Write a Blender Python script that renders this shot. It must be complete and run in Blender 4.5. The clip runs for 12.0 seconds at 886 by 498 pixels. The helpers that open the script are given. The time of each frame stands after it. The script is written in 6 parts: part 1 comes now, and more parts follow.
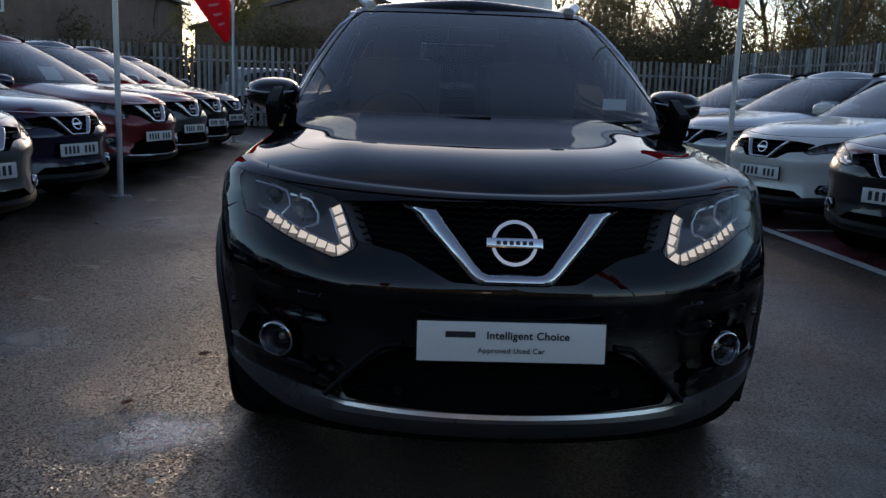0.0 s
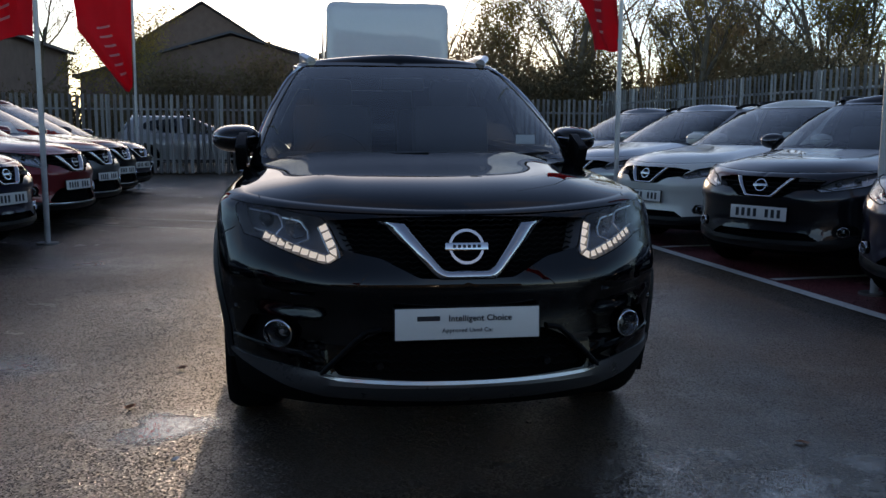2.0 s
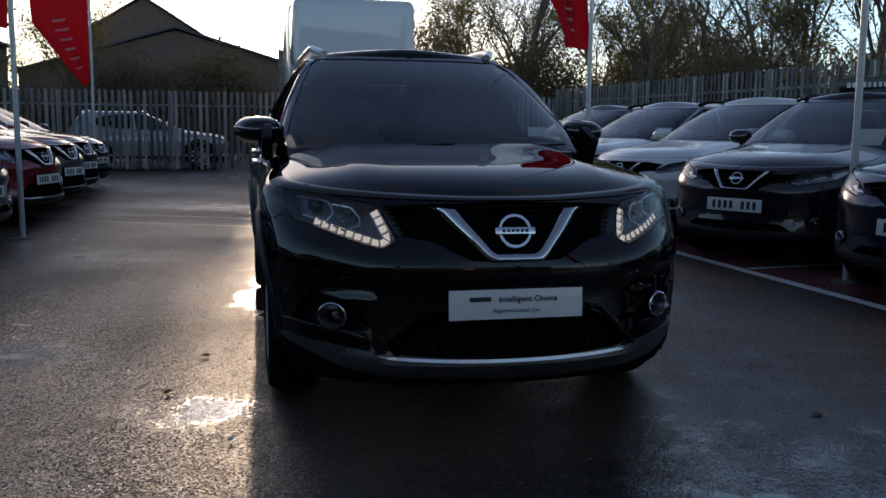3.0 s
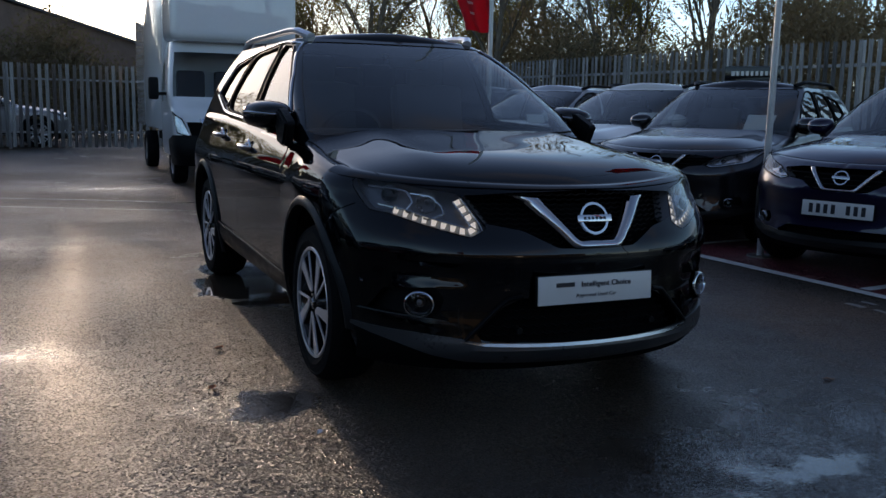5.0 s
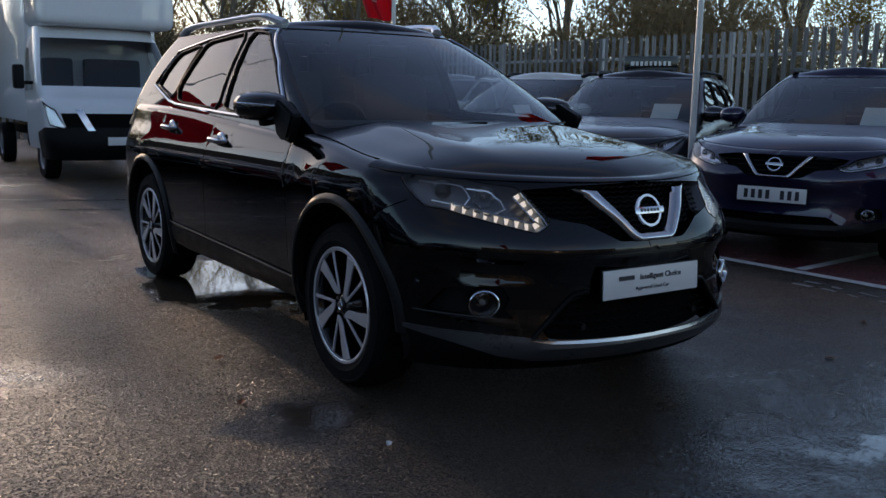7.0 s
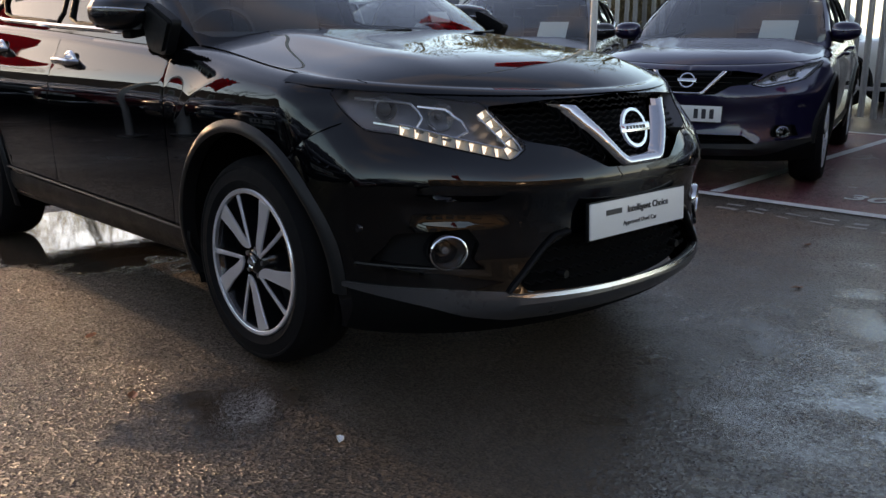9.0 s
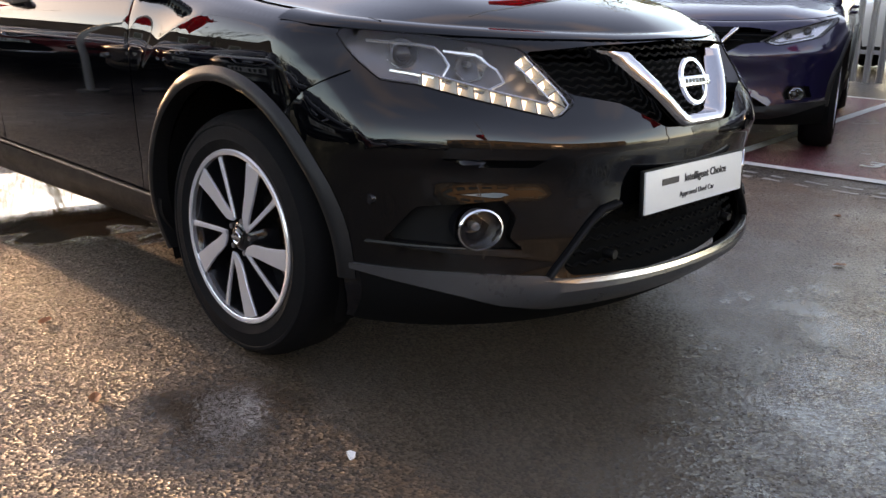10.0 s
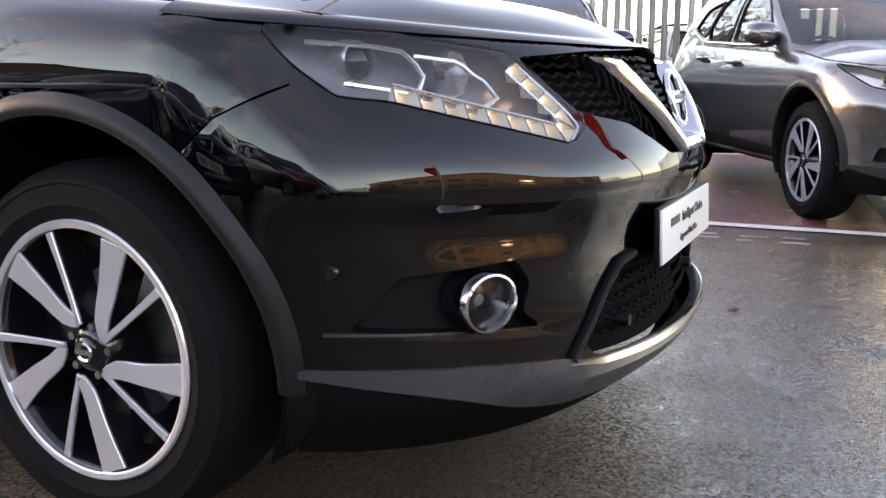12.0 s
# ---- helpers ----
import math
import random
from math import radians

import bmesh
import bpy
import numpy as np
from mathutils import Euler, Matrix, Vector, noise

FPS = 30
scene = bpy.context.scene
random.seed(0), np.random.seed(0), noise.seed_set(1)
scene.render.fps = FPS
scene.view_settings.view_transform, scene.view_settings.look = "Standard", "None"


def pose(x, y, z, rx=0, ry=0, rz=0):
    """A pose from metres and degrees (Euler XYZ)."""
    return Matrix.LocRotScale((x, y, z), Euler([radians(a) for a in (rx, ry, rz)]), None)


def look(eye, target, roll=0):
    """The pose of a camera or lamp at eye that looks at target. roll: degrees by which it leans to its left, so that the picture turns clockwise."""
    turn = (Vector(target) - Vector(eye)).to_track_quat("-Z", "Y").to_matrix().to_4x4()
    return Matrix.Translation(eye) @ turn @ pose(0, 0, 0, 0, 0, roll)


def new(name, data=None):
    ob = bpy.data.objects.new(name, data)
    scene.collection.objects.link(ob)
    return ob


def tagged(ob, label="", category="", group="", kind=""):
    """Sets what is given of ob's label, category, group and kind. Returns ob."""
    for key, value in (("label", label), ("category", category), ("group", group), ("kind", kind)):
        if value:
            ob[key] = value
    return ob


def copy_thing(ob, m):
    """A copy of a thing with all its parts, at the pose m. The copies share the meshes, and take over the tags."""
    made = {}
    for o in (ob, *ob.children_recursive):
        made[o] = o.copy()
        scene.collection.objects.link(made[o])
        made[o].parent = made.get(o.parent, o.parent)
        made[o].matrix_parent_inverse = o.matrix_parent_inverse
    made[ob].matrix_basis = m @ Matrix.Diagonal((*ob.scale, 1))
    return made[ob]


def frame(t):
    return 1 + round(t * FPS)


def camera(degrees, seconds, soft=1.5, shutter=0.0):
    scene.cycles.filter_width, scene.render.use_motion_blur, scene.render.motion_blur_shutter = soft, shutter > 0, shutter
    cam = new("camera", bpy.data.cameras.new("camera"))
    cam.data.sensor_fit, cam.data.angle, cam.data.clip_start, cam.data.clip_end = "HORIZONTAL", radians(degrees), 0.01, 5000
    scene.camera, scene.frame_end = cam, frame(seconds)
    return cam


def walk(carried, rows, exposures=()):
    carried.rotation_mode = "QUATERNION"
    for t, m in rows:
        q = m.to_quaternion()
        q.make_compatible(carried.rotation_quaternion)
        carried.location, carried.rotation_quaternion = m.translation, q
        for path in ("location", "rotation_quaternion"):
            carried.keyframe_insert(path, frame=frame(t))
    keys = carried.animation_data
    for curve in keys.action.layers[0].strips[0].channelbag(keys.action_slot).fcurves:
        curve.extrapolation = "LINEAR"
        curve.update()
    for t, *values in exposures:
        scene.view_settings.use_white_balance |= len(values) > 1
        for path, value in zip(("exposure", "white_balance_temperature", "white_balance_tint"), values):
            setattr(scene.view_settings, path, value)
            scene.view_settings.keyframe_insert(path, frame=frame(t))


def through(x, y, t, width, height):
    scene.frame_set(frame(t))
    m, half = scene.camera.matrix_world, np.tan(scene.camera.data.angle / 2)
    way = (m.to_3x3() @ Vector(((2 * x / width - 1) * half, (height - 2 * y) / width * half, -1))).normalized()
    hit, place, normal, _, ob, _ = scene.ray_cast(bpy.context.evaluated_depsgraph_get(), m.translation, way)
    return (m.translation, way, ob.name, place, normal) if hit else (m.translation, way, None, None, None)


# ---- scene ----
cam = camera(52.4, 12.0)
PATH = [
    (0, (-0.302, -2.351, 1.221), (-0.215, -0.384, 0.867), 2.0),
    (0.5, (-0.309, -2.564, 1.242), (-0.232, -0.594, 0.908), 2.4),
    (1, (-0.384, -2.782, 1.249), (-0.249, -0.81, 0.941), 2.0),
    (1.5, (-0.469, -2.918, 1.24), (-0.226, -0.954, 0.956), 1.0),
    (2, (-0.588, -3.055, 1.219), (-0.272, -1.097, 0.956), 0.3),
    (2.5, (-0.759, -3.137, 1.206), (-0.397, -1.187, 0.944), 0.4),
    (3, (-1.005, -3.136, 1.187), (-0.564, -1.203, 0.92), 0.5),
    (3.2, (-1.096, -3.122, 1.175), (-0.615, -1.2, 0.905), 0.5),
    (4.8, (-1.874, -2.899, 1.212), (-1.104, -1.079, 0.9), 1.3),
    (5, (-1.959, -2.884, 1.223), (-1.153, -1.08, 0.912), 1.2),
    (5.5, (-2.157, -2.773, 1.214), (-1.261, -1.013, 0.898), 0.7),
    (6, (-2.321, -2.624, 1.214), (-1.347, -0.91, 0.876), 0.9),
    (6.5, (-2.53, -2.488, 1.211), (-1.484, -0.818, 0.873), 1.4),
    (6.7, (-2.61, -2.437, 1.222), (-1.537, -0.783, 0.888), 1.3),
    (8.3, (-2.595, -1.902, 1.149), (-1.327, -0.403, 0.767), 0.1),
    (8.5, (-2.54, -1.798, 1.139), (-1.242, -0.333, 0.728), 0.0),
    (9, (-2.431, -1.598, 1.098), (-1.086, -0.193, 0.631), 0.2),
    (9.5, (-2.313, -1.378, 1.053), (-0.96, -0.001, 0.531), 1.3),
    (10, (-2.232, -1.168, 1.021), (-0.848, 0.169, 0.475), 1.1),
    (10.5, (-2.149, -0.957, 0.989), (-0.672, 0.285, 0.465), -0.0),
    (11, (-2.053, -0.769, 0.919), (-0.46, 0.355, 0.472), -0.6),
    (11.5, (-1.984, -0.559, 0.867), (-0.281, 0.417, 0.484), -0.6),
    (12, (-2.03, -0.351, 0.86), (-0.264, 0.505, 0.476), 0.1),
]
# stops, white balance and tint as the picture brightens along the way
EXPOSURES = [(0, 0.38, 9500, 24), (2.4, 0.3, 9200, 25), (3, 0.0, 9000, 25), (5, 0.2, 8800, 25), (6.5, 0.5, 9300, 27), (8.3, 0.6, 12000, 30), (9, 1.55, 14500, 32), (9.5, 2.05, 17000, 35), (10, 2.65, 20000, 37), (10.5, 2.85, 21500, 38), (11, 2.8, 22000, 39), (11.5, 2.9, 21000, 39), (12, 3.22, 19500, 39)]
walk(cam, [(t, look(eye, target, roll)) for t, eye, target, roll in PATH], EXPOSURES)

# ---- light ----
SUN_AZ, SUN_EL = 1.0, 7.2
world = bpy.data.worlds.new("sky")
scene.world = world
world.use_nodes = True
wn, wl = world.node_tree.nodes, world.node_tree.links
sky = wn.new("ShaderNodeTexSky")
sky.sky_type, sky.sun_disc = "NISHITA", False
sky.sun_elevation, sky.sun_rotation = radians(SUN_EL), radians(SUN_AZ)
sky.air_density, sky.dust_density, sky.ozone_density = 1.0, 0.45, 2.2
sky.altitude = 900
# thin broken cloud over the clear sky
grey, cn, cr, cm, wc = wn.new("ShaderNodeRGBToBW"), wn.new("ShaderNodeTexNoise"), wn.new("ShaderNodeMapRange"), wn.new("ShaderNodeMix"), wn.new("ShaderNodeTexCoord")
stretch, lift, cloud = wn.new("ShaderNodeMapping"), wn.new("ShaderNodeVectorMath"), wn.new("ShaderNodeVectorMath")
cm.data_type = "RGBA"
wl.new(sky.outputs[0], grey.inputs[0])
stretch.inputs["Scale"].default_value = (1.0, 1.0, 2.0)
wl.new(wc.outputs["Generated"], stretch.inputs[0])
wl.new(stretch.outputs[0], cn.inputs["Vector"])
cn.inputs["Scale"].default_value, cn.inputs["Detail"].default_value, cn.inputs["Roughness"].default_value = 1.9, 3.5, 0.5
cr.inputs[1].default_value, cr.inputs[2].default_value, cr.inputs[3].default_value, cr.inputs[4].default_value = 0.54, 0.70, 0.0, 0.36
wl.new(cn.outputs["Fac"], cr.inputs[0])
lift.operation, cloud.operation = "SCALE", "ADD"
lift.inputs["Scale"].default_value = 1.3
wl.new(grey.outputs[0], lift.inputs[0])
wl.new(lift.outputs[0], cloud.inputs[0])
cloud.inputs[1].default_value = (0.58, 0.74, 1.0)
wl.new(cr.outputs[0], cm.inputs[0])
cool = wn.new("ShaderNodeVectorMath")
cool.operation = "MULTIPLY"
cool.inputs[1].default_value = (0.86, 1.03, 1.26)
wl.new(sky.outputs[0], cool.inputs[0])
wl.new(cool.outputs[0], cm.inputs[6])
wl.new(cloud.outputs[0], cm.inputs[7])
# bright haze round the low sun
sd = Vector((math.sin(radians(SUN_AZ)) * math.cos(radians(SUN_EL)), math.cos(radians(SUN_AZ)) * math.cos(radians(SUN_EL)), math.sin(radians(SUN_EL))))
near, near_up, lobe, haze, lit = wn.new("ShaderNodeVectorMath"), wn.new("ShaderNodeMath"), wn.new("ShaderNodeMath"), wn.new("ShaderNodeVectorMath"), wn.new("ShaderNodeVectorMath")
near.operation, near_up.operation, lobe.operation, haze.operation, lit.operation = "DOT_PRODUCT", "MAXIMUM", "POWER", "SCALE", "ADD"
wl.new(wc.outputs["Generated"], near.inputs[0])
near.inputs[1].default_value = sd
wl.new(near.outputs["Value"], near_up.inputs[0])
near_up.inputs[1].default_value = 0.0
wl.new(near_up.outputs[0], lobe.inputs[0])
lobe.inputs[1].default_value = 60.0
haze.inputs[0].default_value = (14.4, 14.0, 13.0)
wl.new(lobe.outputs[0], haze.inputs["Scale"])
# paler blue towards the horizon, away from the sun
sep, low, away, turned, pale, blue, clear = wn.new("ShaderNodeSeparateXYZ"), wn.new("ShaderNodeMapRange"), wn.new("ShaderNodeMath"), wn.new("ShaderNodeMath"), wn.new("ShaderNodeMath"), wn.new("ShaderNodeVectorMath"), wn.new("ShaderNodeVectorMath")
wl.new(wc.outputs["Generated"], sep.inputs[0])
wl.new(sep.outputs["Z"], low.inputs[0])
low.interpolation_type = "SMOOTHSTEP"
low.inputs[1].default_value, low.inputs[2].default_value, low.inputs[3].default_value, low.inputs[4].default_value = 0.10, 0.46, 1.0, 0.0
away.operation, turned.operation, pale.operation, blue.operation, clear.operation = "POWER", "SUBTRACT", "MULTIPLY", "SCALE", "ADD"
wl.new(near_up.outputs[0], away.inputs[0])
away.inputs[1].default_value = 12.0
turned.inputs[0].default_value = 1.0
wl.new(away.outputs[0], turned.inputs[1])
wl.new(turned.outputs[0], pale.inputs[0])
wl.new(low.outputs[0], pale.inputs[1])
blue.inputs[0].default_value = (0.5, 1.9, 3.4)
wl.new(pale.outputs[0], blue.inputs["Scale"])
wl.new(cm.outputs[2], clear.inputs[0])
wl.new(blue.outputs[0], clear.inputs[1])
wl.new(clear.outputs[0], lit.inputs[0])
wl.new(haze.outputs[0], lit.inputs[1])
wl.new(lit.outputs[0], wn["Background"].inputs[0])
wn["Background"].inputs[1].default_value = 0.18
sun = new("sun", bpy.data.lights.new("sun", "SUN"))
sun.data.energy, sun.data.angle, sun.data.color = 0.5, radians(0.6), (1.0, 0.92, 0.80)
sun.matrix_world = look(sd * 80, (0, 0, 0))

# ---- materials ----


def mat(name, col, rough=0.5, metal=0.0, var=0.12, scale=8.0, bump=0.0, bscale=120.0, coat=0.0, rvar=0.0, spec=0.5, island=False):
    """A surface: base colour with two scales of variation, fine relief and uneven gloss."""
    m = bpy.data.materials.new(name)
    m.use_nodes = True
    n, l = m.node_tree.nodes, m.node_tree.links
    b = n["Principled BSDF"]
    b.inputs["Metallic"].default_value = metal
    b.inputs["Roughness"].default_value = rough
    b.inputs["Specular IOR Level"].default_value = spec
    b.inputs["Coat Weight"].default_value = coat
    b.inputs["Coat Roughness"].default_value = 0.02
    tc = n.new("ShaderNodeTexCoord")
    b.inputs["Base Color"].default_value = (*col, 1)
    if var:
        big, fine = n.new("ShaderNodeTexNoise"), n.new("ShaderNodeTexNoise")
        big.inputs["Scale"].default_value, fine.inputs["Scale"].default_value = scale, scale * 9
        big.inputs["Detail"].default_value = fine.inputs["Detail"].default_value = 5
        l.new(tc.outputs["Object"], big.inputs["Vector"])
        l.new(tc.outputs["Object"], fine.inputs["Vector"])
        add = n.new("ShaderNodeMath")
        add.operation = "ADD"
        l.new(big.outputs["Fac"], add.inputs[0])
        l.new(fine.outputs["Fac"], add.inputs[1])
        last = add.outputs[0]
        if island:
            rnd = n.new("ShaderNodeObjectInfo")
            a2 = n.new("ShaderNodeMath")
            a2.operation = "MULTIPLY_ADD"
            l.new(rnd.outputs["Random"], a2.inputs[0])
            a2.inputs[1].default_value = 0.8
            l.new(last, a2.inputs[2])
            last = a2.outputs[0]
        ramp = n.new("ShaderNodeMapRange")
        ramp.inputs[1].default_value, ramp.inputs[2].default_value = 0.5, 1.5 + (0.8 if island else 0)
        ramp.inputs[3].default_value, ramp.inputs[4].default_value = 1 - var, 1 + var
        l.new(last, ramp.inputs[0])
        mul = n.new("ShaderNodeVectorMath")
        mul.operation = "SCALE"
        mul.inputs[0].default_value = col
        l.new(ramp.outputs[0], mul.inputs["Scale"])
        l.new(mul.outputs[0], b.inputs["Base Color"])
        if rvar:
            rr = n.new("ShaderNodeMapRange")
            rr.inputs[1].default_value, rr.inputs[2].default_value = 0.7, 1.3
            rr.inputs[3].default_value, rr.inputs[4].default_value = max(rough - rvar, 0.01), min(rough + rvar, 1)
            l.new(add.outputs[0], rr.inputs[0])
            l.new(rr.outputs[0], b.inputs["Roughness"])
    if bump:
        nz, bp = n.new("ShaderNodeTexNoise"), n.new("ShaderNodeBump")
        nz.inputs["Scale"].default_value, nz.inputs["Detail"].default_value = bscale, 6
        l.new(tc.outputs["Object"], nz.inputs["Vector"])
        bp.inputs["Strength"].default_value, bp.inputs["Distance"].default_value = bump, 0.01
        l.new(nz.outputs["Fac"], bp.inputs["Height"])
        l.new(bp.outputs[0], b.inputs["Normal"])
    return m


def glass(name, col=(0.75, 0.8, 0.8), rough=0.0, ior=1.45, clear=0.8):
    """Thin pane: mostly see-through, with a mirror's gloss by angle."""
    m = bpy.data.materials.new(name)
    m.use_nodes = True
    n, l = m.node_tree.nodes, m.node_tree.links
    n.remove(n["Principled BSDF"])
    tr, gl, mx, fr, pw, ma = n.new("ShaderNodeBsdfTransparent"), n.new("ShaderNodeBsdfGlossy"), n.new("ShaderNodeMixShader"), n.new("ShaderNodeLayerWeight"), n.new("ShaderNodeMath"), n.new("ShaderNodeMath")
    tr.inputs[0].default_value = (*[c * clear for c in col], 1)
    gl.inputs["Roughness"].default_value = rough
    fr.inputs[0].default_value = 0.5
    pw.operation, ma.operation = "POWER", "MULTIPLY_ADD"
    pw.inputs[1].default_value, ma.inputs[1].default_value, ma.inputs[2].default_value = 4.0, 0.85, (ior - 1) ** 2 / (ior + 1) ** 2 * 1.3
    l.new(fr.outputs["Facing"], pw.inputs[0])
    l.new(pw.outputs[0], ma.inputs[0])
    l.new(ma.outputs[0], mx.inputs[0])
    l.new(tr.outputs[0], mx.inputs[1])
    l.new(gl.outputs[0], mx.inputs[2])
    l.new(mx.outputs[0], n["Material Output"].inputs[0])
    return m


def glow(name, col, power):
    m = mat(name, (0.8, 0.8, 0.8), 0.3, var=0)
    b = m.node_tree.nodes["Principled BSDF"]
    b.inputs["Emission Color"].default_value = (*col, 1)
    b.inputs["Emission Strength"].default_value = power
    return m


def paint(name, col, metal=0.3, rough=0.28):
    return mat(name, col, rough, metal, var=0.03, scale=2.0, coat=1.0, spec=0.2)


M_BLACK = mat("black_paint", (0.0009, 0.0010, 0.0014), 0.5, 0.0, var=0.06, scale=3, coat=0.88, spec=0.0)
M_PLASTIC = mat("black_plastic", (0.004, 0.004, 0.0045), 0.5, spec=0.14, bump=0.12, bscale=900, rvar=0.1)
M_GREYPL = mat("grey_plastic", (0.007, 0.007, 0.0075), 0.45, spec=0.25, bump=0.1, bscale=900, rvar=0.08)
M_GLOSSBLACK = mat("gloss_black", (0.006, 0.006, 0.007), 0.12, var=0.1, rvar=0.04)
M_VOID = mat("dark_cavity", (0.004, 0.004, 0.004), 0.9, var=0.1, spec=0.05)
M_CHROME = mat("chrome", (0.6, 0.61, 0.62), 0.06, 1.0, var=0.05, rvar=0.02)
M_LIP = mat("satin_chrome", (0.42, 0.42, 0.42), 0.2, 1.0, var=0.06, scale=12, rvar=0.05)
M_ALLOY = mat("machined_alloy", (0.80, 0.82, 0.85), 0.28, 0.8, var=0.03, scale=6)
M_RUBBER = mat("tyre_rubber", (0.004, 0.004, 0.0045), 0.75, spec=0.12, var=0.25, scale=20, bump=0.15, bscale=300, rvar=0.1)
M_GLASS = glass("window_glass", (0.8, 0.86, 0.86), 0.0, 1.5, 0.85)
M_TINT = glass("tinted_glass", (0.12, 0.13, 0.14), 0.0, 1.5, 0.5)
M_LENS = glass("lamp_lens", (0.95, 0.96, 0.97), 0.0, 1.42, 0.95)
M_DRL = glow("lit_lamp", (0.86, 0.95, 1.0), 0.46)
M_LEDCELL = mat("led_cell_plastic", (0.38, 0.37, 0.32), 0.3, 0.1, var=0.1, scale=30)
M_SILVERPL = mat("silvered_plastic", (0.62, 0.63, 0.64), 0.22, 0.85, var=0.08, scale=20, rvar=0.06)
M_SKIRT = mat("satin_grey_skirt", (0.034, 0.034, 0.036), 0.32, bump=0.06, bscale=900, rvar=0.06)
M_LAMPBACK = mat("lamp_reflector", (0.16, 0.16, 0.165), 0.25, 0.6, var=0.05, scale=5)
M_BOWL = mat("lamp_housing", (0.10, 0.10, 0.105), 0.35, 0.2, var=0.08, scale=10)
M_SEAT = mat("seat_cloth", (0.035, 0.035, 0.038), 0.9, bump=0.2, bscale=400)
M_STEEL = mat("brake_steel", (0.3, 0.3, 0.3), 0.4, 1.0, rvar=0.1)
M_WHITE = mat("white_plate", (0.66, 0.655, 0.63), 0.35, var=0.03)
M_INK = mat("printed_ink", (0.015, 0.015, 0.02), 0.5, var=0)
M_FENCE = mat("galvanised_steel", (0.33, 0.325, 0.315), 0.5, 0.25, var=0.3, scale=3, rvar=0.15, island=True)
M_LINE = mat("white_road_paint", (0.6, 0.6, 0.57), 0.6, var=0.3, scale=12, bump=0.4, bscale=200, rvar=0.15)
M_POLE = mat("white_pole", (0.48, 0.48, 0.475), 0.35, 0.2, var=0.12, rvar=0.1)
M_BRICK = mat("dark_brick", (0.16, 0.1, 0.08), 0.85, var=0.35, scale=2, bump=0.3, bscale=40)
M_ROOF = mat("slate_roof", (0.07, 0.07, 0.08), 0.7, var=0.3, scale=2, bump=0.3, bscale=30)
M_BARK = mat("bark", (0.14, 0.11, 0.08), 0.9, var=0.4, scale=5, bump=0.5, bscale=60)


def leafy(name, col, var=0.5, scale=4, through=0.45):
    """Thin leaves that let some light through."""
    m = mat(name, col, 0.8, var=var, scale=scale)
    n, l = m.node_tree.nodes, m.node_tree.links
    tl, mx = n.new("ShaderNodeBsdfTranslucent"), n.new("ShaderNodeMixShader")
    tl.inputs[0].default_value = (*[c * 1.3 for c in col], 1)
    mx.inputs[0].default_value = through
    l.new(n["Principled BSDF"].outputs[0], mx.inputs[1])
    l.new(tl.outputs[0], mx.inputs[2])
    l.new(mx.outputs[0], n["Material Output"].inputs[0])
    return m


M_FLAGMARK = leafy("pale_flag_print", (0.62, 0.34, 0.33), 0.2, 8, 0.5)
M_FLAG = leafy("red_flag_cloth", (0.58, 0.02, 0.035), 0.15, 6, 0.6)
M_LEAF = leafy("autumn_leaves", (0.24, 0.18, 0.05))
M_BRUSH = leafy("brown_brush", (0.30, 0.21, 0.12), through=0.6)
M_HEDGE = leafy("hedge_leaves", (0.13, 0.10, 0.055), through=0.5)
M_ORANGEBRICK = mat("orange_brick", (0.30, 0.19, 0.12), 0.85, var=0.3, scale=2, bump=0.3, bscale=40)
M_DEADLEAF = mat("dead_leaf", (0.2, 0.07, 0.03), 0.7, var=0.4, scale=60)
M_WORN = mat("worn_road_paint", (0.27, 0.26, 0.24), 0.6, var=0.4, scale=14, bump=0.4, bscale=200)
M_JOINT = mat("wet_joint", (0.012, 0.012, 0.012), 0.3, var=0.3, scale=6, rvar=0.15)
M_VANWHITE = paint("van_white", (0.66, 0.67, 0.68), 0.0, 0.35)


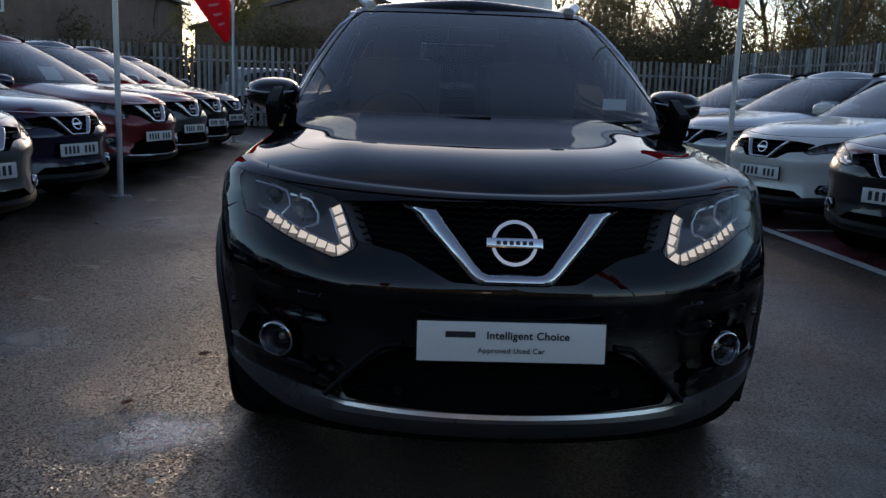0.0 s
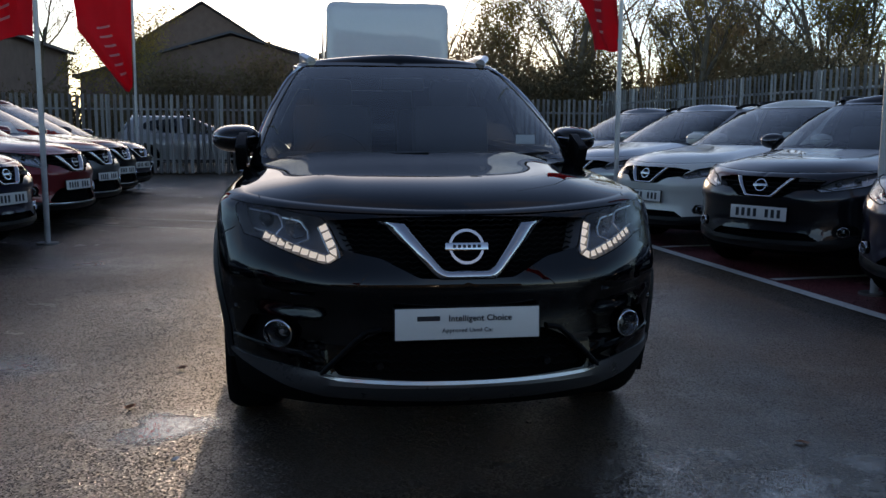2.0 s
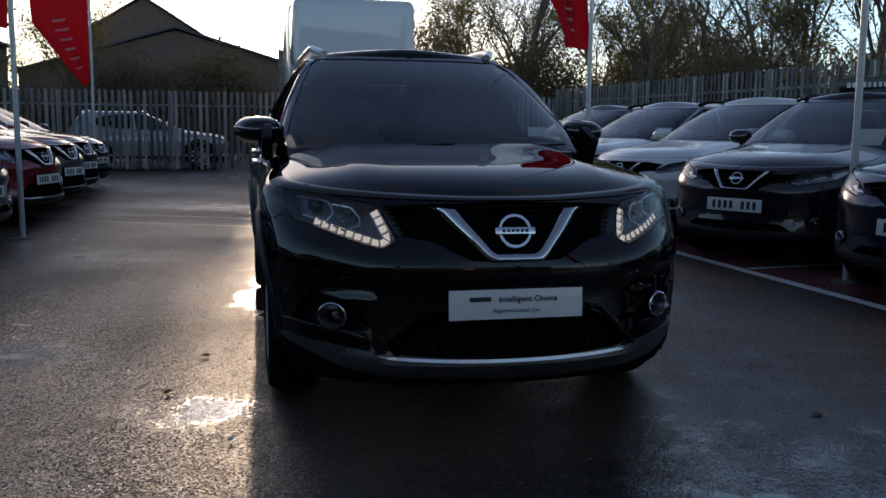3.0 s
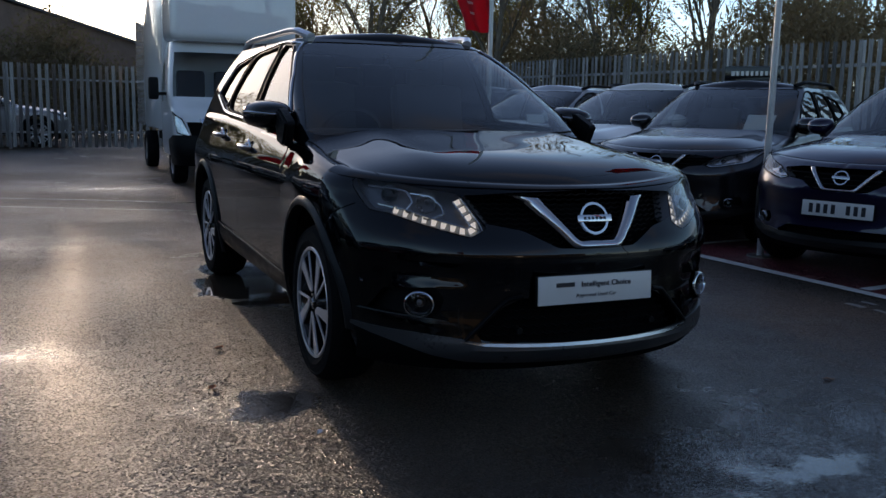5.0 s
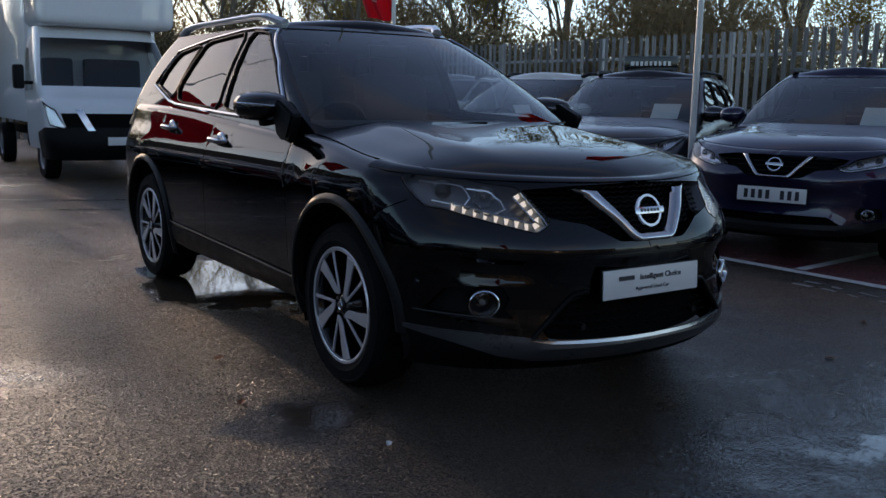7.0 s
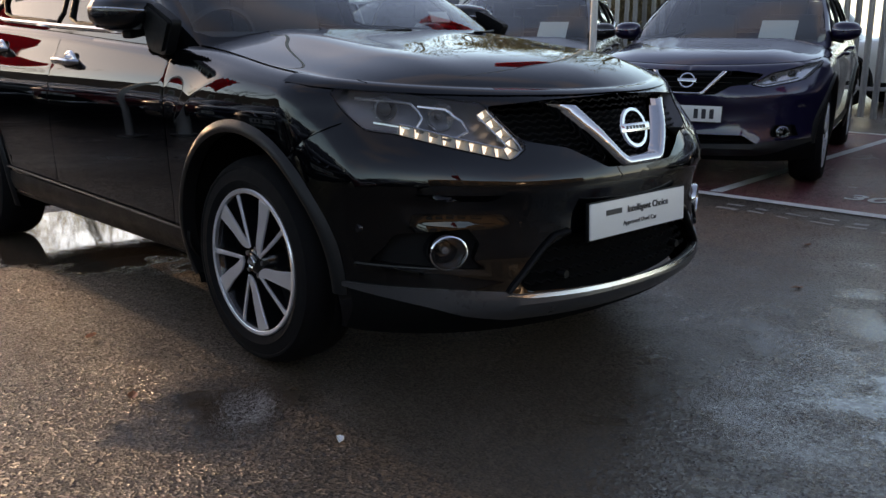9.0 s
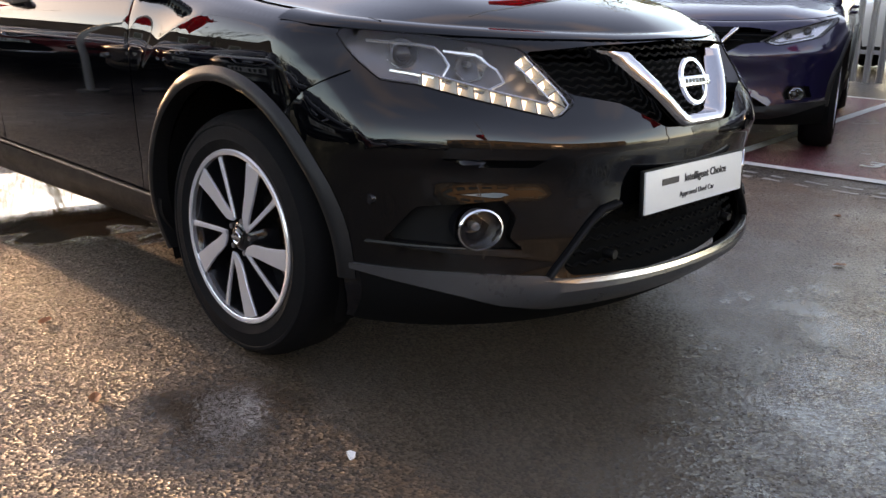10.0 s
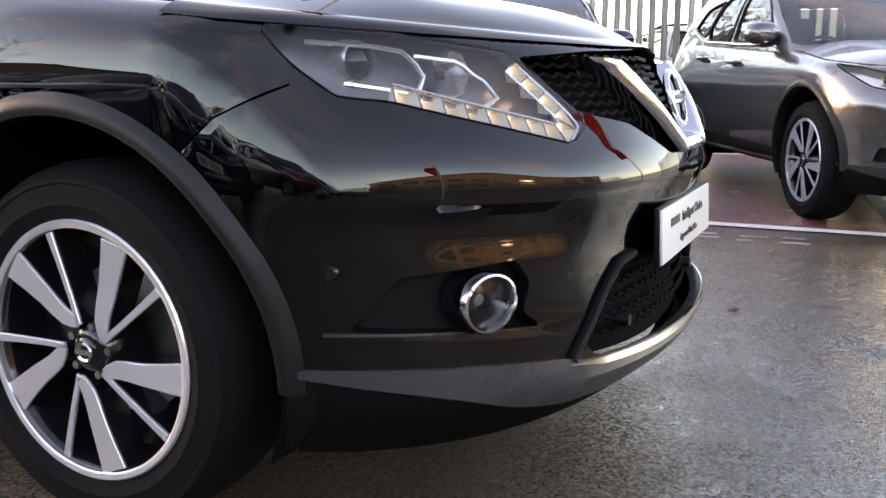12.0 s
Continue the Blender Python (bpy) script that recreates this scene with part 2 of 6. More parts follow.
def asphalt(name, dry, wet, pools=()):
    """Worn asphalt with stone grain, damp all over and wet in patches."""
    m = bpy.data.materials.new(name)
    m.use_nodes = True
    n, l = m.node_tree.nodes, m.node_tree.links
    b = n["Principled BSDF"]
    tc = n.new("ShaderNodeTexCoord")

    def noise_at(scale, detail=6, rough=0.55):
        z = n.new("ShaderNodeTexNoise")
        z.inputs["Scale"].default_value, z.inputs["Detail"].default_value, z.inputs["Roughness"].default_value = scale, detail, rough
        l.new(tc.outputs["Object"], z.inputs["Vector"])
        return z.outputs["Fac"]

    def span(x, a, c, lo, hi):
        r = n.new("ShaderNodeMapRange")
        r.inputs[1].default_value, r.inputs[2].default_value, r.inputs[3].default_value, r.inputs[4].default_value = a, c, lo, hi
        l.new(x, r.inputs[0])
        return r.outputs[0]
    damp = span(noise_at(0.35, 5), 0.40, 0.62, 0, 1)
    patch = span(noise_at(1.6, 6, 0.65), 0.35, 0.68, 0, 1)
    vor = n.new("ShaderNodeTexVoronoi")
    vor.inputs["Scale"].default_value = 135
    l.new(tc.outputs["Object"], vor.inputs["Vector"])
    mix = n.new("ShaderNodeMix")
    mix.data_type = "RGBA"
    mix.inputs[6].default_value, mix.inputs[7].default_value = (*dry, 1), (*wet, 1)
    l.new(damp, mix.inputs[0])
    stone = n.new("ShaderNodeMix")
    stone.data_type, stone.blend_type = "RGBA", "MULTIPLY"
    stone.inputs[0].default_value = 0.9
    l.new(mix.outputs[2], stone.inputs[6])
    grain = n.new("ShaderNodeMix")
    grain.data_type = "RGBA"
    grain.inputs[6].default_value, grain.inputs[7].default_value = (0.15, 0.15, 0.15, 1), (2.3, 2.2, 2.1, 1)
    l.new(vor.outputs["Color"], grain.inputs[0])
    l.new(grain.outputs[2], stone.inputs[7])
    l.new(stone.outputs[2], b.inputs["Base Color"])
    b.inputs["Specular IOR Level"].default_value = 0.3
    ra, rb = span(damp, 0, 1, 0.62, 0.46), span(patch, 0, 1, 0.07, -0.08)
    add = n.new("ShaderNodeMath")
    add.operation = "ADD"
    l.new(ra, add.inputs[0])
    l.new(rb, add.inputs[1])
    rough_out = add.outputs[0]
    # standing water: irregular pools with soft edges
    wobble = noise_at(3.2, 7, 0.6)
    pool = None
    for cx, cy, rx, ry, still in pools:
        mp, ln, sub = n.new("ShaderNodeMapping"), n.new("ShaderNodeVectorMath"), n.new("ShaderNodeMath")
        mp.vector_type = "TEXTURE"
        mp.inputs["Location"].default_value, mp.inputs["Scale"].default_value = (cx, cy, 0), (rx, ry, 1)
        l.new(tc.outputs["Object"], mp.inputs[0])
        ln.operation, sub.operation = "LENGTH", "MULTIPLY_ADD"
        l.new(mp.outputs[0], ln.inputs[0])
        sub.inputs[1].default_value = 2.6 if still < 1 else 0.9
        l.new(wobble, sub.inputs[0])
        l.new(ln.outputs["Value"], sub.inputs[2])
        w = span(sub.outputs[0], 1.10, 1.22, 1.0, 0) if still == 1 else span(sub.outputs[0], 1.55, 2.35, still, 0) if still > 0.8 else span(sub.outputs[0], 1.2, 2.6, still, 0)
        if pool:
            mx = n.new("ShaderNodeMath")
            mx.operation = "MAXIMUM"
            l.new(pool, mx.inputs[0])
            l.new(w, mx.inputs[1])
            pool = mx.outputs[0]
        else:
            pool = w
    if pool:
        rm = n.new("ShaderNodeMix")
        l.new(pool, rm.inputs[0])
        l.new(rough_out, rm.inputs[2])
        rm.inputs[3].default_value = 0.03
        rough_out = rm.outputs[0]
    l.new(rough_out, b.inputs["Roughness"])
    # every stone lies a little tilted
    mid, tilt, up, unit, bp2 = (n.new("ShaderNodeVectorMath") for _ in range(4)), None, None, None, n.new("ShaderNodeBump")
    mid, tilt, up, unit = mid
    mid.operation, tilt.operation, up.operation, unit.operation = "SUBTRACT", "SCALE", "MULTIPLY_ADD", "NORMALIZE"
    l.new(vor.outputs["Color"], mid.inputs[0])
    mid.inputs[1].default_value = (0.5, 0.5, 0.5)
    l.new(mid.outputs[0], tilt.inputs[0])
    tilt.inputs["Scale"].default_value = 0.95
    l.new(tilt.outputs[0], up.inputs[0])
    up.inputs[1].default_value, up.inputs[2].default_value = (1, 1, 0), (0, 0, 1)
    l.new(up.outputs[0], unit.inputs[0])
    bp2.inputs["Distance"].default_value, bp2.inputs["Strength"].default_value = 0.02, 0.12
    l.new(noise_at(7, 6), bp2.inputs["Height"])
    l.new(unit.outputs[0], bp2.inputs["Normal"])
    if pool:
        l.new(span(pool, 0, 1, 0.95, 0.02), tilt.inputs["Scale"])
        l.new(span(pool, 0, 1, 0.12, 0.015), bp2.inputs["Strength"])
    l.new(bp2.outputs[0], b.inputs["Normal"])
    # a thin film of water lies over the stones, smoother than they are
    film, ripple, grit = span(damp, 0, 1, 0.40, 0.90), n.new("ShaderNodeBump"), n.new("ShaderNodeBump")
    wet_rough = span(patch, 0, 1, 0.28, 0.14)
    ripple.inputs["Distance"].default_value, ripple.inputs["Strength"].default_value = 0.02, 0.05
    l.new(noise_at(9, 4), ripple.inputs["Height"])
    grit.inputs["Distance"].default_value, grit.inputs["Strength"].default_value = 0.006, 1.0
    l.new(vor.outputs["Distance"], grit.inputs["Height"])
    l.new(ripple.outputs[0], grit.inputs["Normal"])
    if pool:
        full, calm = n.new("ShaderNodeMath"), n.new("ShaderNodeMix")
        full.operation = "MAXIMUM"
        l.new(film, full.inputs[0])
        l.new(pool, full.inputs[1])
        film = full.outputs[0]
        l.new(pool, calm.inputs[0])
        l.new(wet_rough, calm.inputs[2])
        calm.inputs[3].default_value = 0.02
        wet_rough = calm.outputs[0]
        l.new(span(pool, 0, 1, 1.0, 0.0), grit.inputs["Strength"])
        l.new(span(pool, 0, 1, 0.05, 0.008), ripple.inputs["Strength"])
    l.new(film, b.inputs["Coat Weight"])
    l.new(wet_rough, b.inputs["Coat Roughness"])
    b.inputs["Coat IOR"].default_value = 1.33
    l.new(grit.outputs[0], b.inputs["Coat Normal"])
    return m


POOLS = ((0.8, -0.75, 2.4, 1.9, 0.8), (-0.5, 3.25, 0.75, 1.25, 1), (-1.13, 0.66, 0.40, 0.26, 0.85), (-2.2, 1.75, 0.4, 0.34, 0.75), (0.5, -0.70, 0.75, 0.26, 0.97), (1.2, -0.3, 0.8, 0.7, 0.5), (2.0, 2.6, 0.7, 1.2, 0.5), (-1.2, 10.5, 1.2, 0.5, 0.7), (2.4, -1.7, 0.8, 0.6, 0.5), (-2.6, 5.4, 1.0, 0.8, 0.6))
M_ASPHALT = asphalt("damp_asphalt", (0.076, 0.055, 0.040), (0.036, 0.027, 0.021), POOLS)
M_REDTARMAC = asphalt("red_bay_asphalt", (0.17, 0.034, 0.040), (0.12, 0.024, 0.029))

# ---- mesh helpers ----


def part(name, bm, material, parent=None, label="", smooth=True):
    """Links a bmesh as one mesh object, under a thing or a part."""
    me = bpy.data.meshes.new(name)
    bm.to_mesh(me)
    bm.free()
    if smooth:
        me.shade_smooth()
        me.set_sharp_from_angle(angle=radians(38))
    if material:
        me.materials.append(material)
    ob = new(name, me)
    ob.parent = parent
    if label:
        tagged(ob, label)
    return ob


def thing(name, m, label, category, group="", kind=""):
    ob = new(name)
    ob.empty_display_size = 0.1
    ob.matrix_world = m
    return tagged(ob, label, category, group, kind)


def grid(fn, us, vs, close_u=False):
    """A sheet of quads through fn(u, v)."""
    bm = bmesh.new()
    rows = [[bm.verts.new(fn(u, v)) for v in vs] for u in us]
    k = len(rows)
    for i in range(k if close_u else k - 1):
        a, b = rows[i], rows[(i + 1) % k]
        for j in range(len(vs) - 1):
            bm.faces.new((a[j], b[j], b[j + 1], a[j + 1]))
    return bm


def steps(a, b, n):
    return [a + (b - a) * i / n for i in range(n + 1)]


def box(sx, sy, sz, at=(0, 0, 0), bevel=0.0, m=None, seg=2):
    bm = bmesh.new()
    bmesh.ops.create_cube(bm, size=1)
    bmesh.ops.scale(bm, vec=(sx, sy, sz), verts=bm.verts)
    if bevel:
        bmesh.ops.bevel(bm, geom=bm.edges[:], offset=bevel, segments=seg, affect="EDGES", profile=0.6)
    if m:
        bmesh.ops.transform(bm, matrix=m, verts=bm.verts)
    bmesh.ops.translate(bm, vec=at, verts=bm.verts)
    return bm


def lathe(profile, n=48, axis="x", at=(0, 0, 0)):
    """Turns (radius, along) pairs about an axis."""
    def f(u, v):
        r, h = profile[v]
        c, s = r * math.cos(u), r * math.sin(u)
        p = (h, c, s) if axis == "x" else (c, h, s) if axis == "y" else (c, s, h)
        return Vector(p) + Vector(at)
    bm = grid(f, [math.tau * i / n for i in range(n)], range(len(profile)), True)
    bmesh.ops.remove_doubles(bm, verts=bm.verts, dist=1e-6)
    bmesh.ops.recalc_face_normals(bm, faces=bm.faces)
    return bm


def tube(points, r, n=8, cap=True, flat=1.0):
    """A round bar along points; r may be a list."""
    pts = [Vector(p) for p in points]
    bm = bmesh.new()
    rings = []
    side = None
    for i, p in enumerate(pts):
        d = (pts[min(i + 1, len(pts) - 1)] - pts[max(i - 1, 0)]).normalized()
        if side is None:
            side = d.cross(Vector((0.13, 0.21, 0.97))).normalized()
        side = (side - d * side.dot(d)).normalized()
        up = d.cross(side)
        rr = r[i] if isinstance(r, (list, tuple)) else r
        rings.append([bm.verts.new(p + rr * (math.cos(math.tau * k / n) * side + flat * math.sin(math.tau * k / n) * up)) for k in range(n)])
    for a, b in zip(rings, rings[1:]):
        for k in range(n):
            bm.faces.new((a[k], a[(k + 1) % n], b[(k + 1) % n], b[k]))
    if cap:
        bm.faces.new(rings[0][::-1])
        bm.faces.new(rings[-1])
    return bm


def prism(outline, depth, m=None, bevel=0.0):
    """An outline in x, y drawn out along z from 0 to depth."""
    bm = bmesh.new()
    lo = [bm.verts.new((x, y, 0)) for x, y in outline]
    hi = [bm.verts.new((x, y, depth)) for x, y in outline]
    bm.faces.new(lo[::-1])
    bm.faces.new(hi)
    for i in range(len(lo)):
        bm.faces.new((lo[i], lo[(i + 1) % len(lo)], hi[(i + 1) % len(lo)], hi[i]))
    bmesh.ops.recalc_face_normals(bm, faces=bm.faces)
    if bevel:
        bmesh.ops.bevel(bm, geom=[e for e in bm.edges if abs(e.verts[0].co.z - e.verts[1].co.z) < 1e-6 and e.verts[0].co.z > depth / 2], offset=bevel, segments=2, affect="EDGES")
    if m:
        bmesh.ops.transform(bm, matrix=m, verts=bm.verts)
    return bm


def join(*bms):
    out = bms[0]
    for b in bms[1:]:
        me = bpy.data.meshes.new("tmp")
        b.to_mesh(me)
        b.free()
        out.from_mesh(me)
        bpy.data.meshes.remove(me)
    return out


def mirrored(bm, both=True):
    """The same bmesh with its mirror image across x = 0 (or the image alone)."""
    keep = [] if both else bm.verts[:]
    geom = bmesh.ops.duplicate(bm, geom=bm.verts[:] + bm.edges[:] + bm.faces[:])["geom"]
    vs = [g for g in geom if isinstance(g, bmesh.types.BMVert)]
    fs = [g for g in geom if isinstance(g, bmesh.types.BMFace)]
    for v in vs:
        v.co.x = -v.co.x
    bmesh.ops.reverse_faces(bm, faces=fs)
    if keep:
        bmesh.ops.delete(bm, geom=keep, context="VERTS")
    return bm


def spline(xs, ys):
    """A smooth function through a few pairs (monotone cubic)."""
    n = len(xs)
    dx = [xs[i + 1] - xs[i] for i in range(n - 1)]
    sl = [(ys[i + 1] - ys[i]) / dx[i] for i in range(n - 1)]
    tg = [sl[0]] + [0 if sl[i - 1] * sl[i] <= 0 else 2 * sl[i - 1] * sl[i] / (sl[i - 1] + sl[i]) for i in range(1, n - 1)] + [sl[-1]]

    def f(x):
        if x <= xs[0]:
            return ys[0] + (x - xs[0]) * tg[0] * 0
        if x >= xs[-1]:
            return ys[-1]
        i = max(k for k in range(n - 1) if xs[k] <= x)
        t = (x - xs[i]) / dx[i]
        return ys[i] * (1 + 2 * t) * (1 - t) ** 2 + tg[i] * dx[i] * t * (1 - t) ** 2 + ys[i + 1] * t * t * (3 - 2 * t) + tg[i + 1] * dx[i] * t * t * (t - 1)
    return f


def dense(poly, step=0.02, closed=True):
    out = []
    k = len(poly)
    for i in range(k if closed else k - 1):
        a, b = poly[i], poly[(i + 1) % k]
        m = max(1, int(math.dist(a, b) / step))
        out += [(a[0] + (b[0] - a[0]) * j / m, a[1] + (b[1] - a[1]) * j / m) for j in range(m)]
    return out if closed else out + [poly[-1]]


def rounded(poly, r, n=4):
    """A polygon with its corners rounded."""
    out = []
    k = len(poly)
    for i in range(k):
        p, a, b = Vector(poly[i]), Vector(poly[i - 1]), Vector(poly[(i + 1) % k])
        da, db = (a - p), (b - p)
        q = min(r, da.length * 0.45, db.length * 0.45)
        s, e = p + da.normalized() * q, p + db.normalized() * q
        for j in range(n + 1):
            t = j / n
            out.append(tuple((1 - t) ** 2 * s + 2 * t * (1 - t) * p + t * t * e))
    return out


def slit(line, w=0.005):
    """A thin outline round a polyline."""
    pts = [Vector(p) for p in dense(line, 0.04, False)]
    left, right = [], []
    for i, p in enumerate(pts):
        d = (pts[min(i + 1, len(pts) - 1)] - pts[max(i - 1, 0)]).normalized()
        nrm = Vector((-d.y, d.x)) * w / 2
        left.append(tuple(p + nrm))
        right.append(tuple(p - nrm))
    return left + right[::-1]


def inside(poly, px, py):
    """Even-odd test for arrays of points."""
    c = np.zeros(len(px), bool)
    x0, y0 = poly[-1]
    for x1, y1 in poly:
        if y0 != y1:
            c ^= ((y1 > py) != (y0 > py)) & (px < (x0 - x1) * (py - y1) / (y0 - y1) + x1)
        x0, y0 = x1, y1
    return c


def sheet(surf, outer, holes=(), step=0.05, off=0.0, rim=0.0, extra=()):
    """A sheet of triangles on surf(a, b) within an outline, with holes left out; off lifts it along its normal, rim turns its edge in."""
    from mathutils.geometry import delaunay_2d_cdt
    xs, ys = [p[0] for p in outer], [p[1] for p in outer]
    gx = np.arange(min(xs) + step / 2, max(xs), step)
    gy = np.arange(min(ys) + step / 2, max(ys), step)
    px, py = [a.ravel() for a in np.meshgrid(gx, gy)]
    loops = [outer, *holes]
    ok = inside(outer, px, py)
    for lp in loops:
        q = np.array(lp)
        for j in range(0, len(q), 1):
            near = (px - q[j, 0]) ** 2 + (py - q[j, 1]) ** 2 < (step * 0.45) ** 2
            ok &= ~near
    pts = [Vector((float(a), float(b))) for a, b in zip(px[ok], py[ok])]
    if extra:
        ex, ey = np.array([e[0] for e in extra]), np.array([e[1] for e in extra])
        ok = np.ones(len(ex), bool)
        for lp in holes:
            q = np.array(lp)
            sel = (ex > q[:, 0].min() - 0.02) & (ex < q[:, 0].max() + 0.02)
            for j in range(len(q)):
                ok &= ~(sel & ((ex - q[j, 0]) ** 2 + (ey - q[j, 1]) ** 2 < 0.007 ** 2))
        pts += [Vector((float(a), float(b))) for a, b in zip(ex[ok], ey[ok])]
    edges = []
    for lp in loops:
        k = len(pts)
        pts += [Vector(p) for p in lp]
        edges += [(k + i, k + (i + 1) % len(lp)) for i in range(len(lp))]
    vs, es, fs, *_ = delaunay_2d_cdt(pts, edges, [], 0, 1e-6, False)
    cen = np.array([sum((vs[i] for i in f), Vector((0, 0))) / len(f) for f in fs])
    keep = inside(outer, cen[:, 0], cen[:, 1])
    for h in holes:
        keep &= ~inside(h, cen[:, 0], cen[:, 1])

    def normal(a, b):
        e = 0.004
        d1, d2 = Vector(surf(a + e, b)) - Vector(surf(a - e, b)), Vector(surf(a, b + e)) - Vector(surf(a, b - e))
        return d1.cross(d2).normalized()
    bm = bmesh.new()
    used = sorted({i for f, k in zip(fs, keep) if k for i in f})
    bv, nr = {}, {}
    for i in used:
        p, nr[i] = Vector(surf(*vs[i])), normal(*vs[i])
        bv[i] = bm.verts.new(p + nr[i] * off)
    for f, k in zip(fs, keep):
        if k:
            bm.faces.new([bv[i] for i in f])
    if rim:
        back = {bv[i]: nr[i] for i in used}
        bed = [e for e in bm.edges if len(e.link_faces) == 1]
        low = {}
        for e in bed:
            for v in e.verts:
                if v not in low:
                    low[v] = bm.verts.new(v.co - back[v] * rim)
        for e in bed:
            lo = e.link_loops[0]
            a, b = lo.vert, lo.link_loop_next.vert
            bm.faces.new((b, a, low[a], low[b]))
    return bm

# ---- cars ----


def spow(v, p):
    return math.copysign(abs(v) ** p, v)


class Shape:
    """The outer skin of a car: nose at y = 0 looking to -y, ground at z = 0, half of it at x > 0."""
    AF, H, ZB, CREASE = 1.25, 0.72, 0.215, 0.607

    def __init__(s, length=4.64, half=0.905, axles=(0.94, 3.64), roof=1.0, nose=1.0, drop=0.0, flare=0.0):
        s.flare = flare
        s.length, s.half, s.axles, s.roof, s.drop = length, half, axles, roof, drop
        s.yc, s.yr = 0.72, length - 0.62
        k = half / 0.905
        s.hw = spline((0.2, 0.3, 0.42, 0.55, 0.70, 0.84, 0.90, 0.95, 1.0, 1.08, 1.18), [k * v for v in (0.845, 0.872, 0.893, 0.903, 0.908, 0.910, 0.903, 0.888, 0.866, 0.838, 0.825)])
        s.yf = spline((0.2, 0.26, 0.31, 0.36, 0.46, 0.54, 0.64, 0.68, 0.76, 0.84, 0.93), [nose * v for v in (0.14, 0.06, 0.014, 0.03, 0.045, 0.042, 0.02, 0.026, 0.055, 0.085, 0.125)])
        s.zs = spline((0.1, 0.45, 0.8, 1.3, 1.9, 3.0, 4.2), [v - drop * 0.5 for v in (0.925, 0.955, 0.985, 1.045, 1.08, 1.13, 1.16)])
        s.tail = spline((0.2, 0.4, 0.55, 0.8, 1.1), [length - v for v in (0.12, 0.03, 0.0, 0.05, 0.14)])
        s.crease = spline((0.40, 0.50, 0.60, 0.636, 0.650, 0.665, 0.76, 0.84), (0, -0.010, -0.011, -0.004, 0.010, 0.011, 0.009, 0.0))
        s.ntop = spline((0.30, 0.45, 0.68, 0.75, 0.87), (2.35, 2.3, 2.2, 2.02, 1.6))
        s.mtop = spline((0.45, 0.68, 0.75, 0.87), (2.15, 2.1, 2.02, 1.8))
        s.a_end = s.AF + (s.yr - s.yc) + s.AF
        # greenhouse
        s.gz0, s.gz1 = 1.0 - drop * 0.5, 1.60 - drop
        zz = [s.gz0 + (s.gz1 - s.gz0) * q for q in (0, 0.2, 0.5, 0.8, 1.0)]
        s.ghw = spline(zz, [k * v for v in ((0.835, 0.80, 0.735, 0.648, 0.575) if not drop else (0.835, 0.805, 0.757, 0.69, 0.625))])
        s.gyf = spline(zz, (1.02, 1.20, 1.56, 1.93, 2.22))
        s.gyr = spline(zz, [length - v for v in (0.14, 0.17, 0.26, 0.38, 0.50)])
        s.gd = spline(zz, (0.42, 0.36, 0.28, 0.21, 0.17))
        s.g_end = s.AF + 2.2 + s.AF
        rimp = [s.tub(s.AF * i / 60, s.H) for i in range(61)]
        s.rx, s.ry, s.rz = ([p[k] for p in rimp] for k in range(3))

    @staticmethod
    def smooth(t):
        t = max(0, min(1, t))
        return t * t * (3 - 2 * t)

    def wide(s, y):
        """Swell of the wings over the wheels."""
        return 0.012 * sum(math.exp(-((y - a) / 0.42) ** 2) for a in s.axles) - 0.008

    def swell(s, y, z):
        """The wing stands proud inside a soft crease that runs round the front wheel."""
        d = max(0, math.hypot(y - s.axles[0], z - 0.355) - s.CREASE)
        soft = 0.006
        g = math.exp(-(math.sqrt(d * d + soft * soft) - soft) / 0.10)
        return s.flare * (0.007 - 0.024 * (1 - g)) * s.smooth((1.44 - y) / 0.40) * s.smooth((z - 0.42) / 0.22)

    def tub(s, a, w):
        n, q = 0, 1 if a >= 0 else -1
        a = abs(a)
        if a <= s.AF:
            th = a / s.AF * math.pi / 2
            yn = 0.08 + (s.yc - 0.08) * (1 - math.cos(th))
        elif a < s.a_end - s.AF:
            yn = s.yc + a - s.AF
        else:
            th = (s.a_end - a) / s.AF * math.pi / 2
            yn = s.length - (s.length - s.yr) * (1 - math.cos(th))
        zs = s.zs(yn)
        z = s.ZB + w / s.H * (zs - s.ZB)
        t = zs - z
        r = 0.06
        ins = r - math.sqrt(max(0, r * r - (r - max(t, 0)) ** 2)) if t < r else 0
        if w > s.H:
            ins, z = r + (w - s.H), zs + (w - s.H) * 0.1
        zz = min(z, zs)
        hw = s.hw(zz + s.drop * 0.4) - ins
        if a <= s.AF:
            n, m = s.ntop(zz), s.mtop(zz)
            yf = s.yf(zz) + ins
            # below the lamps the bumper stands upright towards its corners
            turn = s.smooth((a / s.AF - 0.30) / 0.28) * s.smooth((zz - 0.56) / 0.06) * s.smooth((0.80 - zz) / 0.12)
            yf += turn * (0.038 - s.yf(zz))
            fade = max(0, min(1, (1.06 - a) / 0.22))
            k = s.crease(zz) * fade * fade * (3 - 2 * fade)
            hw += s.wide(s.yc) + k * min(1, a / 0.5) ** 2
            yf -= k * 0.6
            xx = a / s.AF
            dent = 0.024 * s.smooth((xx - 0.31) / 0.06) * s.smooth((0.63 - xx) / 0.06) * s.smooth((zz - 0.545) / 0.035) * s.smooth((0.645 - zz) / 0.026) if not s.drop else 0
            yf += dent
            y = yf + (s.yc - yf) * (1 - max(0, math.cos(th)) ** (2 / m))
            if s.flare:
                hw += s.swell(y, zz) * s.smooth((xx - 0.45) / 0.3)
            return Vector((q * hw * spow(math.sin(th), 2 / n), y, z))
